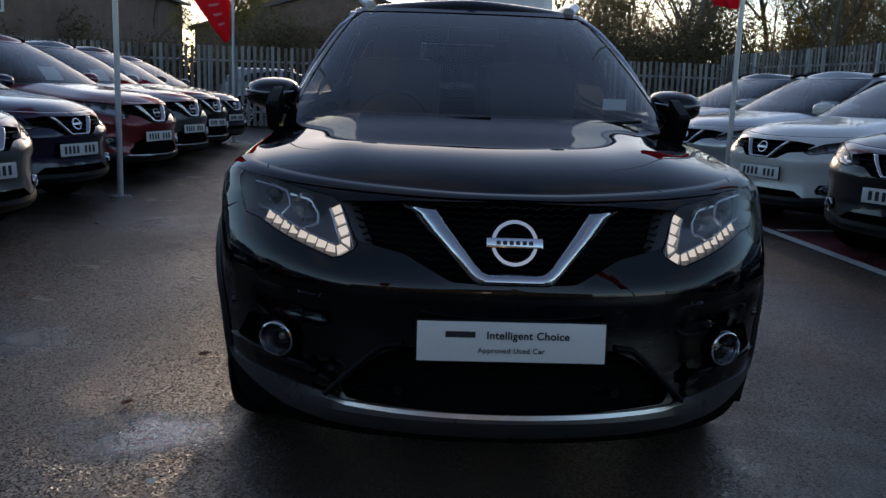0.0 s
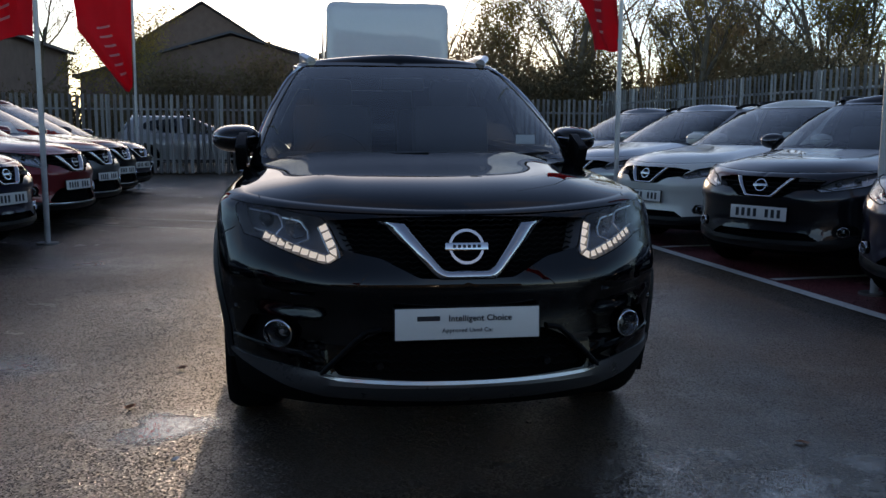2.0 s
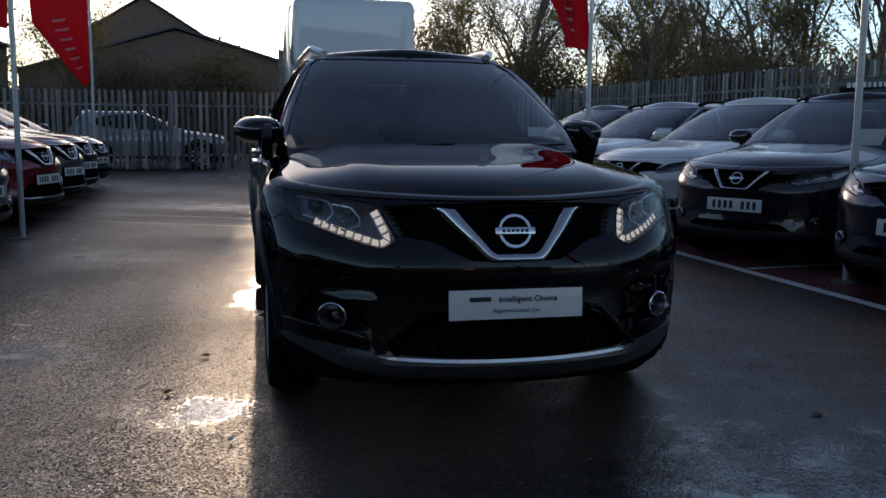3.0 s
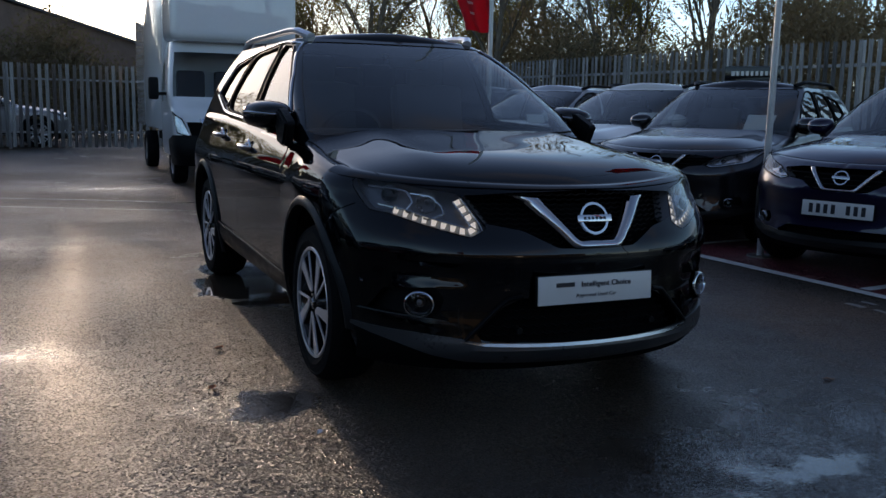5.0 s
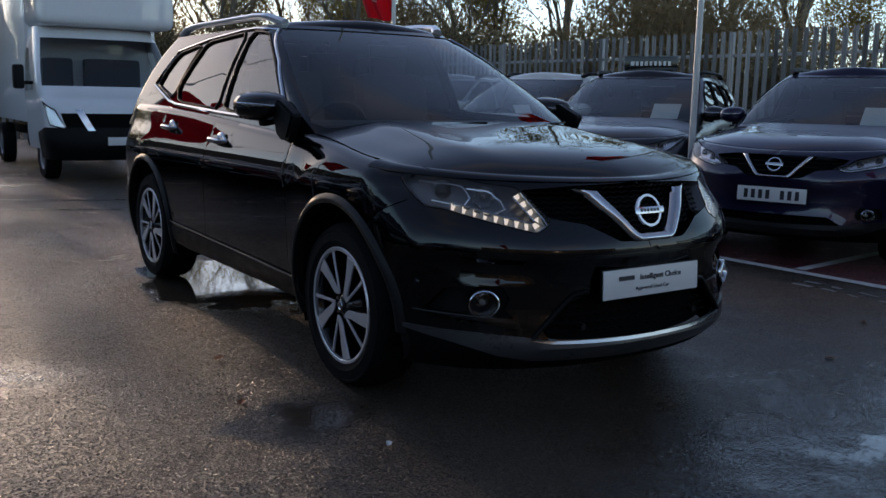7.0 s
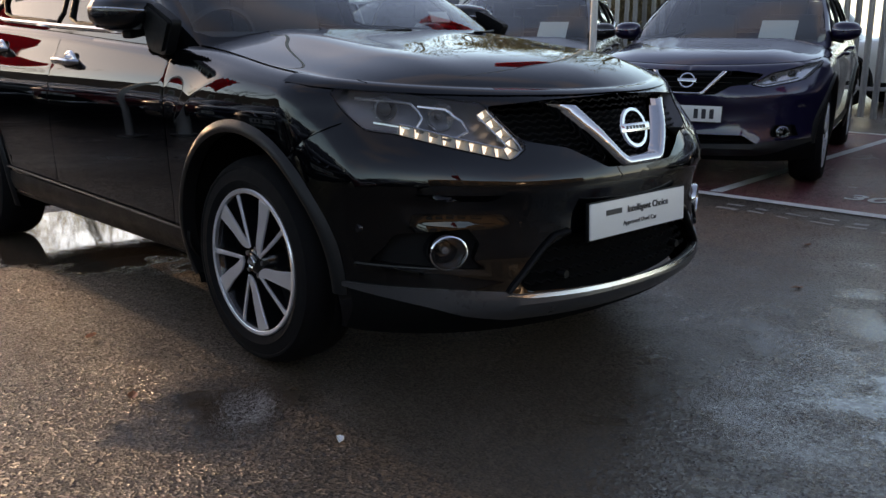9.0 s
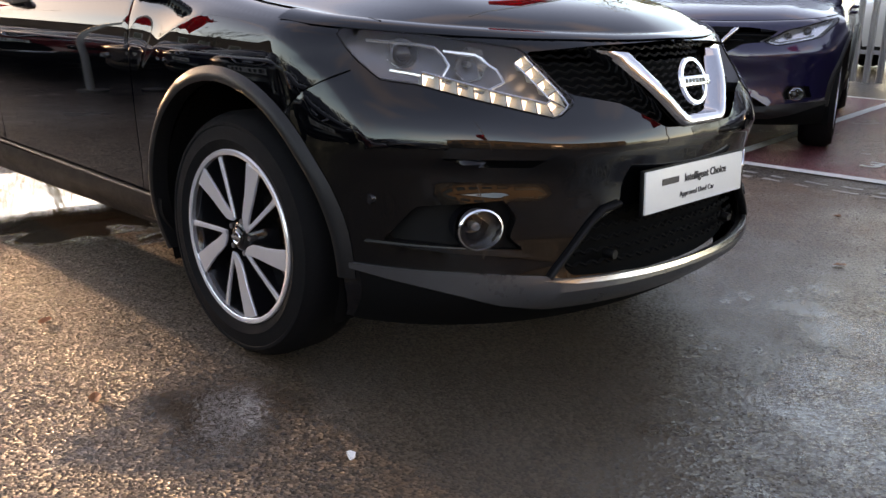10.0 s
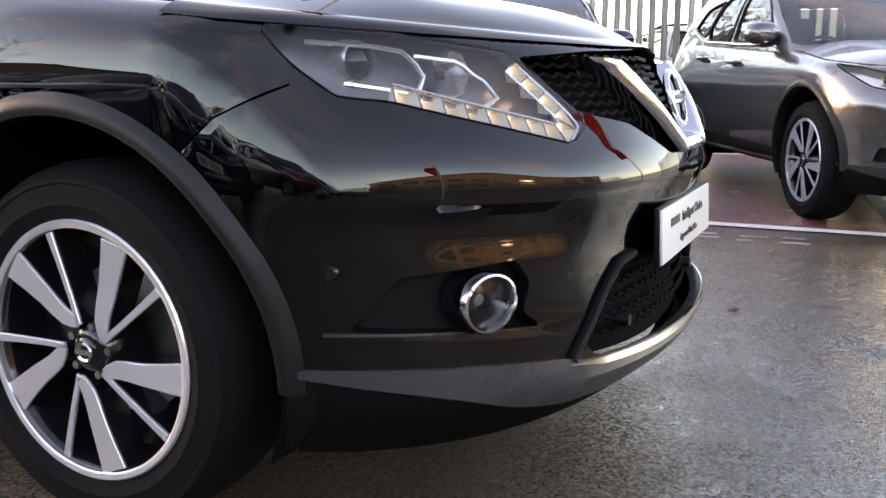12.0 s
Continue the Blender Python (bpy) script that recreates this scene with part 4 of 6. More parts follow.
    # front: lamps, grille, bumper
    for q in (1, -1):
        def put(name, poly, material, off, rim=0.0, step=0.03, label="", parent=None):
            b = sheet(s.tub, poly, (), step, off=off, rim=rim)
            if q < 0:
                b = mirrored(b, False)
            return part(name, b, material, parent or car, label)
        deep = Vector((-0.040, 0.055, 0.0)) if hero else Vector((-0.03, 0.045, 0.0))
        bk = sheet(lambda a, w: s.tub(a, w) + deep, lamp_p, (), 0.03)
        hl = part("headlight", mirrored(bk, False) if q < 0 else bk, M_LAMPBACK if hero else M_SILVERPL, car, "clear headlight with lit daytime strip" if hero else "clear headlight")
        wall = grid(lambda i, v: s.tub(*lamp_p[i]) + deep * v - Vector((0, 0, 0.0)), range(len(lamp_p)), (0.02, 1), True)
        part("lamp_bowl", mirrored(wall, False) if q < 0 else wall, M_BOWL, hl)
        put("lens", lamp_p, M_LENS, 0.002, parent=hl)
        edge_line = [s.tub(*p) for p in lamp_p[::2]]
        part("lamp_edge", tube([Vector((q * p.x, p.y, p.z)) for p in edge_line + edge_line[:1]], 0.0022 if hero else 0.004, 5, False), M_VOID, hl)
        # daytime strip along the lower and inner edge
        dl = [(0.728, 0.829), (0.60, 0.787), (0.492, 0.757), (0.459, 0.775), (0.507, 0.874)] if not spec.get("alt") else [(0.72, 0.80), (0.52, 0.752), (0.45, 0.762)]

        def on_skin(x, z, deep):
            a, w = s.fx(x, z)
            e = 0.004
            nn = (s.tub(a + e, w) - s.tub(a - e, w)).cross(s.tub(a, w + e) - s.tub(a, w - e)).normalized()
            p = s.tub(a, w) - nn * deep
            return Vector((q * p.x, p.y, p.z)), Vector((q * nn.x, nn.y, nn.z))
        pts = dense(dl, 0.012, False)
        wd = 0.017 if not spec.get("alt") else 0.012
        if not hero:
            chan = grid(lambda i, v: on_skin(*pts[i], 0.030 - 0.014 * v * v)[0] + Vector((0, 0, wd * v)), range(len(pts)), (-1, -0.5, 0, 0.5, 1))
            part("lamp_channel", chan, M_SILVERPL, hl)
            cells = dense(dl, 0.03, False)
            for (x, z), (x2, z2) in zip(cells, cells[1:]):
                (p, nn), p2 = on_skin(x, z, 0.020), on_skin(x2, z2, 0.020)[0]
                tn = (p2 - p).normalized()
                b = box((p2 - p).length - 0.003, 0.006, 2 * wd - 0.005, (0, 0.006, 0), 0.002)
                mm = Matrix((tn, nn * -1, nn.cross(tn).normalized())).transposed().to_4x4()
                mm.translation = (p + p2) / 2
                bmesh.ops.transform(b, matrix=mm, verts=b.verts)
                bmesh.ops.recalc_face_normals(b, faces=b.faces)
                part("led_cell", b, M_SILVERPL, hl)
        if hero:
            # a row of pockets, each with a lit face that looks straight ahead
            line = [Vector(p) for p in dense(dl, 0.006, False)]
            across = []
            for i in range(len(line)):
                d = (line[min(i + 4, len(line) - 1)] - line[max(i - 4, 0)]).normalized()
                across.append(Vector((-d.y, d.x)))

            def on_bar(i, v, deep):
                c = line[i] + across[i] * wd * v
                return on_skin(c.x, c.y, deep)[0]
            for i0 in range(0, len(line) - 3, 5):
                i1 = min(i0 + 5, len(line) - 1)
                rim = [on_bar(i, v, 0.008) for i, v in ((i0, -0.9), (i1, -0.9), (i1, 0.9), (i0, 0.9))]
                mid = sum(rim, Vector()) / 4
                back = [Vector((p.x + (mid.x - p.x) * 0.12, max(r.y for r in rim) + 0.003, p.z + (mid.z - p.z) * 0.16)) for p in rim]
                pocket, led = bmesh.new(), bmesh.new()
                ra, rb = [pocket.verts.new(p) for p in rim], [pocket.verts.new(p) for p in back]
                for k in range(4):
                    pocket.faces.new((ra[k], ra[k - 1], rb[k - 1], rb[k]))
                led.faces.new([led.verts.new(p) for p in back])
                part("lamp_pocket", pocket, M_LEDCELL, hl, "frosted cell of the daytime lamp", smooth=False)
                part("lamp_led", led, M_DRL, hl, "lit white lamp cell")
                part("led_divider", tube([on_bar(i0, v, 0.008) for v in steps(-0.95, 0.95, 3)], 0.0016, 5), M_LAMPBACK, hl)
            for v in (1, -1):
                part("strip_edge", tube([on_bar(i, v, 0.008) for i in range(0, len(line), 2)], 0.0026, 6), M_SILVERPL, hl, "silver edge of the daytime strip")
            for lnz, col in (([(0.800, 0.924), (0.717, 0.916), (0.680, 0.907), (0.661, 0.866), (0.690, 0.836), (0.775, 0.853)], M_SILVERPL), ([(0.690, 0.833), (0.618, 0.806), (0.562, 0.829), (0.564, 0.858), (0.60, 0.888), (0.665, 0.897)], M_SILVERPL)):
                part("lamp_trim", tube([on_skin(x, z, 0.022)[0] for x, z in dense(lnz, 0.012, False)], 0.0045, 6), col, hl, "silver edging inside the lamp")
        # projector and reflector
        for k, (x, z, r) in enumerate(((0.728, 0.878, 0.037), (0.612, 0.856, 0.043)) if not spec.get("alt") else ((0.68, 0.82, 0.035), (0.57, 0.79, 0.03))):
            a, w = s.fx(x, z)
            p = s.tub(a, w)
            if k and hero:
                b = lathe([(r * 1.05, -0.006), (r * 0.95, 0.004), (r * 0.55, 0.034), (r * 0.2, 0.044), (0.0, 0.044)], 7, "y")
                ob = part("reflector", b, M_SILVERPL, hl, "faceted silver reflector", smooth=False)
                ob.matrix_local = pose(q * (p.x - 0.015), p.y + 0.036, z, 0, 0, q * 24)
                part("bulb_shield", lathe([(0.0, 0.0), (r * 0.16, 0.002), (r * 0.18, 0.03)], 18, "y"), M_BOWL, ob)
                continue
            b = lathe([(r * 0.80, 0.02), (r * 0.82, 0.0), (r * 0.88, -0.004), (r * 0.95, 0.002), (r * 1.0, 0.02), (r * 1.05, 0.03), (r * 1.0, 0.07)], 36, "y")
            ob = part("projector", b, M_SILVERPL, hl, "silver projector ring")
            ob.matrix_local = pose(q * (p.x - 0.015), p.y + 0.042, z, 0, 0, q * 24)
            part("projector_lens", lathe([(0.0, -0.014), (r * 0.3, -0.012), (r * 0.6, -0.002), (r * 0.80, 0.012)], 32, "y"), M_GLOSSBLACK, ob)
        # fog lamp
        put("fog_recess", fog_p, M_PLASTIC, -0.045)
        wall = sheet(s.tub, fog_p, (), 0.2, off=0.0, rim=0.048)
        bmesh.ops.delete(wall, geom=[f for f in wall.faces if len(f.verts) == 3], context="FACES")
        part("recess_wall", mirrored(wall, False) if q < 0 else wall, M_PLASTIC, car)
        if hero:
            fin = [(0.838, 0.437), (0.70, 0.415), (0.545, 0.402), (0.585, 0.418), (0.70, 0.428)]
            put("bumper_fin", [s.fx(*p) for p in dense(fin, 0.012)], M_GLOSSBLACK, 0.012, 0.02, 0.03, "gloss black fin under the fog lamp")
            rg = [s.tub(*s.fx(x, z)) for x, z in dense([(0.30, 0.512), (0.355, 0.502), (0.395, 0.468), (0.495, 0.368), (0.515, 0.345)], 0.02, False)]
            part("grille_ridge", tube([Vector((q * p.x, p.y - 0.002, p.z)) for p in rg], 0.014, 10, flat=0.7), M_PLASTIC, car)
            p = s.tub(*s.fy(0.43, 0.542))
            sn = part("parking_sensor", lathe([(0.0, -0.003), (0.011, -0.003), (0.013, 0.0), (0.013, 0.01)], 18, "x", at=(0, 0, 0)), M_GLOSSBLACK, car)
            sn.matrix_local = pose(q * (p.x + 0.001), p.y, p.z, 0, 0, 180 if q > 0 else 0)
            p = s.tub(*s.fx(0.308, 0.378))
            part("parking_sensor", lathe([(0.0, -0.012), (0.012, -0.012), (0.014, -0.004), (0.015, 0.02)], 18, "y", at=(q * p.x, p.y + 0.02, p.z)), M_PLASTIC, car)
        a, w = s.fx(*fog_c)
        p = s.tub(a, w)
        fl = new("fog_lamp")
        fl.parent = car
        fl.matrix_local = pose(q * (p.x - 0.008), p.y - 0.026, fog_c[1] - 0.004, 0, 0, q * 26) @ Matrix.Diagonal((1.14, 1, 1, 1))
        fr = 0.051 if not spec.get("alt") else 0.042
        part("bezel", lathe([(fr * 0.84, 0.03), (fr * 0.86, 0.0), (fr * 0.93, -0.010), (fr * 1.0, -0.008), (fr * 1.05, 0.002), (fr * 1.05, 0.02)], 44, "y"), M_CHROME, fl, "bright chrome ring")
        part("bowl", lathe([(0.0, 0.05), (fr * 0.4, 0.045), (fr * 0.8, 0.012), (fr * 1.0, 0.012), (fr * 1.0, 0.06)], 30, "y"), M_GLOSSBLACK, fl)
        part("bulb", lathe([(0.0, 0.022), (0.010, 0.026), (0.013, 0.034), (0.013, 0.05)], 16, "y"), M_LAMPBACK, fl)
        part("lens", lathe([(0.0, 0.0), (fr * 0.5, 0.002), (fr * 0.85, 0.008)], 30, "y"), M_LENS, fl)
        # grey skirt below the bumper and round the wheels
        if not spec.get("painted_skirt"):
            sk = [(0.0, 0.248), (0.0, 0.328), (0.48, 0.340), (0.53, 0.352), (0.68, 0.368), (0.853, 0.376), (0.853, 0.364), (0.80, 0.344), (0.62, 0.288), (0.50, 0.262)]
            put("lower_skirt", [s.fx(*p) for p in dense(sk, 0.02)], M_SKIRT if hero else M_GREYPL, 0.009, 0.03, 0.025)
            fl_ = [(0.0, 0.218), (0.0, 0.246), (0.50, 0.260), (0.62, 0.286), (0.80, 0.342), (0.838, 0.356), (0.815, 0.218)]
            put("lower_valance", [s.fx(*p) for p in dense(fl_, 0.02)], M_VOID, 0.008, 0.02, 0.03)
        for ya in s.axles:
            def lip(t, v):
                r = wr + 0.072 + 0.040 * v
                a, w = s.fy(ya + r * math.cos(t), wr + 0.012 + r * math.sin(t))
                e = 0.01
                base = s.tub(a, min(w, s.H))
                return Vector((q * (base.x + 0.016 * math.sin(math.pi * min(1, 0.25 + 0.75 * v)) + 0.002), base.y, base.z))
            t0 = math.asin(max(-1, (s.ZB - wr - 0.012) / (wr + 0.09)))
            t1 = math.pi - (t0 + 0.03 if ya > 2 else -0.07)
            b = grid(lip, steps(t0 + 0.03, t1, 40), steps(0, 1, 4))
            inner = grid(lambda t, v: (lambda p: Vector((p.x - q * 0.05 * v, p.y, p.z)))(lip(t, 0)), steps(t0 + 0.03, t1, 40), (0, 1))
            b = join(b, inner)
            bmesh.ops.recalc_face_normals(b, faces=b.faces)
            part("arch_trim", b, M_GREYPL if not spec.get("painted_skirt") else M_PLASTIC, car)
            well = grid(lambda t, v: Vector((q * (0.86 - 0.34 * v), ya + (wr + 0.076) * math.cos(t), wr + 0.012 + (wr + 0.076) * math.sin(t))), steps(-0.4, math.pi + 0.4, 24), (0, 1))
            part("wheel_well", well, M_VOID, car)
        # sill
        y0, y1 = s.axles[0] + 0.40, s.axles[1] - 0.40
        sill = grid(lambda y, t: Vector((q * (s.hw(0.36) - 0.03 + 0.036 * math.sin(min(1, t * 1.1) * math.pi * 0.6)), y, 0.29 + (0.105 + 0.012 * (y - y0)) * t)), steps(y0, y1, 20), steps(0, 1, 6))
        part("sill", sill, M_PLASTIC, car)
        if hero:
            part("sill_trim", tube([(q * (s.hw(0.40) + 0.006), y, 0.398 + 0.022 * (y - y0)) for y in steps(y0 + 0.03, y1 - 0.03, 10)], 0.0045, 6), M_GREYPL, car)
    # upper grille: back panel with ribs
    part("grille_back", mirrored(sheet(s.tub, grille_p, (), 0.06, off=-0.068)), M_VOID, car)
    for k in range(11 if hero else 4):
        z = 0.712 + k * (0.018 if hero else 0.045) if not spec.get("alt") else 0.69 + k * 0.035
        hwid = 0.30 if z < 0.77 else 0.46
        if z < 0.74:
            hwid = 0.2
        pts = [s.tub(*s.fx(x, z + (0.003 * math.sin(abs(x) * 160) if hero else 0))) + Vector((0, 0.042 if hero else 0.022, 0)) for x in steps(-hwid, hwid, 180 if hero else 16)]
        part("grille_rib", tube(pts, 0.0035 if hero else 0.006, 4), M_PLASTIC, car)
    part("lower_grille_back", mirrored(sheet(s.tub, low_p, (), 0.06, off=-0.06)), M_VOID, car)
    for k in range(5 if hero else 3):
        z = 0.36 + k * 0.03 if not spec.get("alt") else 0.29 + 0.035 * k
        hwid = 0.44 - 0.025 * k
        pts = [s.tub(*s.fx(x, z + (0.004 * math.sin(abs(x) * 160) if hero else 0))) + Vector((0, 0.032, 0)) for x in steps(-hwid, hwid, 180 if hero else 12)]
        part("grille_rib", tube(pts, 0.005, 5), M_VOID, car)
    # chrome V
    if not spec.get("alt"):
        vo = [(0.316, 0.892), (0.275, 0.868), (0.128, 0.712), (0.105, 0.694), (-0.105, 0.694), (-0.128, 0.712), (-0.275, 0.868), (-0.316, 0.892)]
        vi = [(-0.212, 0.884), (-0.095, 0.742), (-0.075, 0.728), (0.075, 0.728), (0.095, 0.742), (0.212, 0.884)]
    else:
        vo = [(0.235, 0.842), (0.12, 0.688), (0.10, 0.676), (-0.10, 0.676), (-0.12, 0.688), (-0.235, 0.842)]
        vi = [(-0.195, 0.842), (-0.095, 0.705), (-0.08, 0.697), (0.08, 0.697), (0.095, 0.705), (0.195, 0.842)]
    vo, vi = [(x * gx, z) for x, z in vo], [(x * gx, z) for x, z in vi]
    vi = vi[::-1]

    def evenly(poly, n):
        """n + 1 points at even steps along a line whose inner corners are rounded."""
        pts = [Vector(poly[0])]
        for a, p, b in zip(poly, poly[1:], poly[2:]):
            a, p, b = Vector(a), Vector(p), Vector(b)
            k = min(0.03, (a - p).length * 0.45, (b - p).length * 0.45)
            e0, e1 = p + (a - p).normalized() * k, p + (b - p).normalized() * k
            pts += [(1 - t) ** 2 * e0 + 2 * t * (1 - t) * p + t * t * e1 for t in steps(0, 1, 5)]
        pts.append(Vector(poly[-1]))
        run = np.concatenate([[0], np.cumsum([(q - p).length for p, q in zip(pts, pts[1:])])])
        at = np.linspace(0, run[-1], n + 1)
        return list(zip(np.interp(at, run, [p.x for p in pts]), np.interp(at, run, [p.y for p in pts])))
    nv = 96 if hero else 36
    oa, ob_ = evenly(vo, nv), evenly(vi, nv)
    prof = ((-0.05, -0.055), (0.0, -0.020), (0.05, 0.002), (0.22, 0.014), (0.44, 0.021), (0.60, 0.022), (0.84, 0.018), (0.96, 0.010), (1.0, -0.030))

    def vee(i, k):
        f, o = prof[k]
        x, z = oa[i][0] + (ob_[i][0] - oa[i][0]) * f, oa[i][1] + (ob_[i][1] - oa[i][1]) * f
        p = s.tub(*s.fx(float(x), float(z)))
        return Vector((p.x, p.y - o, p.z))
    vm = grid(vee, range(nv + 1), range(len(prof)))
    for end in (0, nv):
        vm.faces.new([vm.verts.new(vee(end, k)) for k in range(len(prof))])
    bmesh.ops.remove_doubles(vm, verts=vm.verts, dist=1e-5)
    bmesh.ops.recalc_face_normals(vm, faces=vm.faces)
    part("grille_trim", vm, M_CHROME, car, "broad chrome V-shaped grille trim")
    ez = 0.806 if not spec.get("alt") else 0.775
    emblem(car, (0, s.tub(*s.fx(0.001, ez)).y - 0.002, ez), 0.066 if hero else 0.056, -18)
    # chrome strip on the lower lip
    if hero or spec.get("strip"):
        up = [(x, 0.339 - 0.010 * (1 - (x / 0.53) ** 2)) for x in steps(-0.53, 0.53, 22)]
        dn = [(x, 0.326 - 0.008 * (1 - (x / 0.45) ** 2)) for x in steps(0.45, -0.45, 20)]
        part("lip_strip", sheet(s.tub, [s.fx(*p) for p in up + dn], (), 0.05, off=0.012, rim=0.014), M_LIP, car, "bright strip along the lower lip")
    # number plate
    pl = new("number_plate")
    pl.parent = car
    pz = 0.538 if not spec.get("alt") else 0.545
    pl.matrix_local = pose(0, s.yf(pz) - 0.016, pz, -3, 0, 0)
    part("plate_board", box(0.52, 0.006, 0.111, (0, 0, 0), 0.002), M_WHITE, pl)
    part("plate_holder", box(0.532, 0.01, 0.12, (0, 0.008, 0), 0.003), M_PLASTIC, pl)
    if hero:
        lettered("Intelligent Choice", 0.030, M_INK, pl, Matrix.Translation((0.045, -0.0045, 0.018)) @ FACE, 0.0006, 1.06)
        part("plate_bar", box(0.082, 0.0015, 0.017, (-0.141, -0.0042, 0.020), 0.0), M_INK, pl)
        lettered("Approved Used Car", 0.0215, M_INK, pl, Matrix.Translation((0, -0.0045, -0.024)) @ FACE, 0, 1.05)
    else:
        bars(pl, (0, -0.0045, 0), 0.44, 0.068, 8, M_INK)
    # door mirrors and handles
    for q in (1, -1):
        mr = new("door_mirror")
        mr.parent = car
        mr.matrix_local = pose(q * (0.895 if hero else 0.90), 1.695 if hero else 1.60, 1.168 - s.drop * 0.5, 0, 0, q * -8)

        def shell_pt(u, v):
            cx, sz = math.cos(u), math.sin(u)
            k = math.sin(v * math.pi / 2) ** 0.7
            return Vector(((0.117 if hero else 0.115) * k * abs(cx) ** 0.62 * (1 if cx > 0 else -1), -(0.172 if hero else 0.10) * math.cos(v * math.pi / 2) + 0.05, (0.071 if hero else 0.076) * k * abs(sz) ** 0.72 * (1 if sz > 0 else -1) * (1 - 0.22 * (q * cx > 0) * q * cx)))
        mb = grid(shell_pt, [math.tau * i / 28 for i in range(28)], steps(0.02, 1, 8), True)
        rim_ = grid(lambda u, v: (lambda p: Vector((p.x * (1 - 0.08 * v), 0.05 + 0.045 * v, p.z * (1 - 0.08 * v))))(shell_pt(u, 1)), [math.tau * i / 28 for i in range(28)], (0, 1), True)
        mb = join(mb, rim_)
        bmesh.ops.recalc_face_normals(mb, faces=mb.faces)
        part("mirror_shell", mb, body_mat if not hero else M_GLOSSBLACK, mr)
        part("mirror_glass", box(0.165, 0.004, 0.112, (0, 0.085, 0), 0.0), M_CHROME, mr)
        strip = [shell_pt(math.pi - 0.14, v) for v in steps(0.97, 0.12, 8)] + [shell_pt(0.14, v) for v in steps(0.12, 0.97, 8)]
        strip = strip[:13] if q < 0 else strip[4:]
        part("indicator", tube([p * 1.004 for p in strip], 0.0045, 6), M_SILVERPL, mr, "thin silver indicator strip")
        part("mirror_arm", box(0.10, 0.06, 0.034, (q * -0.055, 0.035, -0.072), 0.012, pose(0, 0, 0, 0, q * 10, 0)), M_PLASTIC, mr)
        if hero:
            ft = prism(rounded([(1.40, 1.135), (1.47, 1.015), (1.585, 1.03), (1.62, 1.135), (1.60, 1.20), (1.56, 1.20)], 0.02, 3), 0.05, Matrix(((0, 0, q, q * 0.835), (1, 0, 0, 0), (0, 1, 0, 0), (0, 0, 0, 1))), 0.012)
            bmesh.ops.recalc_face_normals(ft, faces=ft.faces)
            part("mirror_foot", ft, M_PLASTIC, car)
        for yh, zh in ((2.35, 0.972), (3.22, 1.012)):
            yh, zh = yh * (L / 4.64), zh - s.drop * 0.4
            p = s.tub(*s.fy(yh, zh))
            if hero:
                dish = lathe([(0.0, 0.004), (0.03, 0.003), (0.042, 0.006), (0.05, 0.002), (0.053, -0.004)], 28)
                bmesh.ops.transform(dish, matrix=Matrix.Translation((q * p.x, p.y - 0.01, p.z)) @ Matrix.Diagonal((q, 1.25, 0.92, 1)), verts=dish.verts)
                bmesh.ops.recalc_face_normals(dish, faces=dish.faces)
                part("handle_dish", dish, M_CHROME, car, "chrome dish behind the handle")
            part("door_handle", tube([(q * (p.x - 0.004), p.y - 0.095, p.z), (q * (p.x + 0.03), p.y - 0.075, p.z), (q * (p.x + 0.036), p.y, p.z + 0.004), (q * (p.x + 0.03), p.y + 0.075, p.z + 0.004), (q * (p.x - 0.004), p.y + 0.095, p.z + 0.004)], [0.014, 0.019, 0.021, 0.019, 0.014], 10, flat=0.8), M_CHROME if hero else body_mat, car)
    # wheels
    for q in (1, -1):
        for ya in s.axles:
            wheel(car, s, q * (s.half - 0.022), ya, wr)
    # cabin
    part("floor_pan", box(1.50, L - 1.3, 0.16, (0, L / 2 - 0.05, 0.40), 0.04), M_VOID, car)
    part("dashboard", box(1.40, 0.42, 0.22, (0, 1.70, 0.99 - s.drop * 0.5), 0.07), M_SEAT, car)
    for x in (-0.37, 0.37):
        for y, k in ((2.35, 1), (3.25, 0)):
            if y > 3 and not hero:
                continue
            b = join(box(0.50, 0.50, 0.2, (x, y, 0.72 - s.drop), 0.07), box(0.48, 0.15, 0.62, (x, y + 0.26, 1.06 - s.drop), 0.06, pose(0, 0, 0, -12)), box(0.25, 0.09, 0.18, (x, y + 0.34, 1.44 - s.drop), 0.04))
            part("seat", b, M_SEAT, car)
    wheel_x = 0.37 if spec.get("lhd") else -0.37
    sw = lathe([(0.175, -0.012), (0.19, 0.0), (0.175, 0.012), (0.165, 0.0), (0.175, -0.012)], 30, "y")
    ob = part("steering_wheel", sw, M_SEAT, car)
    ob.matrix_local = pose(wheel_x, 1.98, 1.04 - s.drop, 25, 0, 0)
    part("rear_mirror", box(0.24, 0.03, 0.07, (0, s.gyf(g1 - 0.12) + 0.12, g1 - 0.13), 0.012), M_PLASTIC, car)
    return car, s

# ---- ground ----
ground = part("ground", grid(lambda x, y: Vector((x, y, 0)), (-400, -60, -20, 0, 20, 60, 400), (-400, -60, -20, 0, 20, 60, 400)), M_ASPHALT, smooth=False)
tagged(ground, "dark damp worn asphalt of a car park", "ground", kind="structure")


def front_x(y):
    """The painted line before the right row."""
    return 3.30 - 0.034 * y


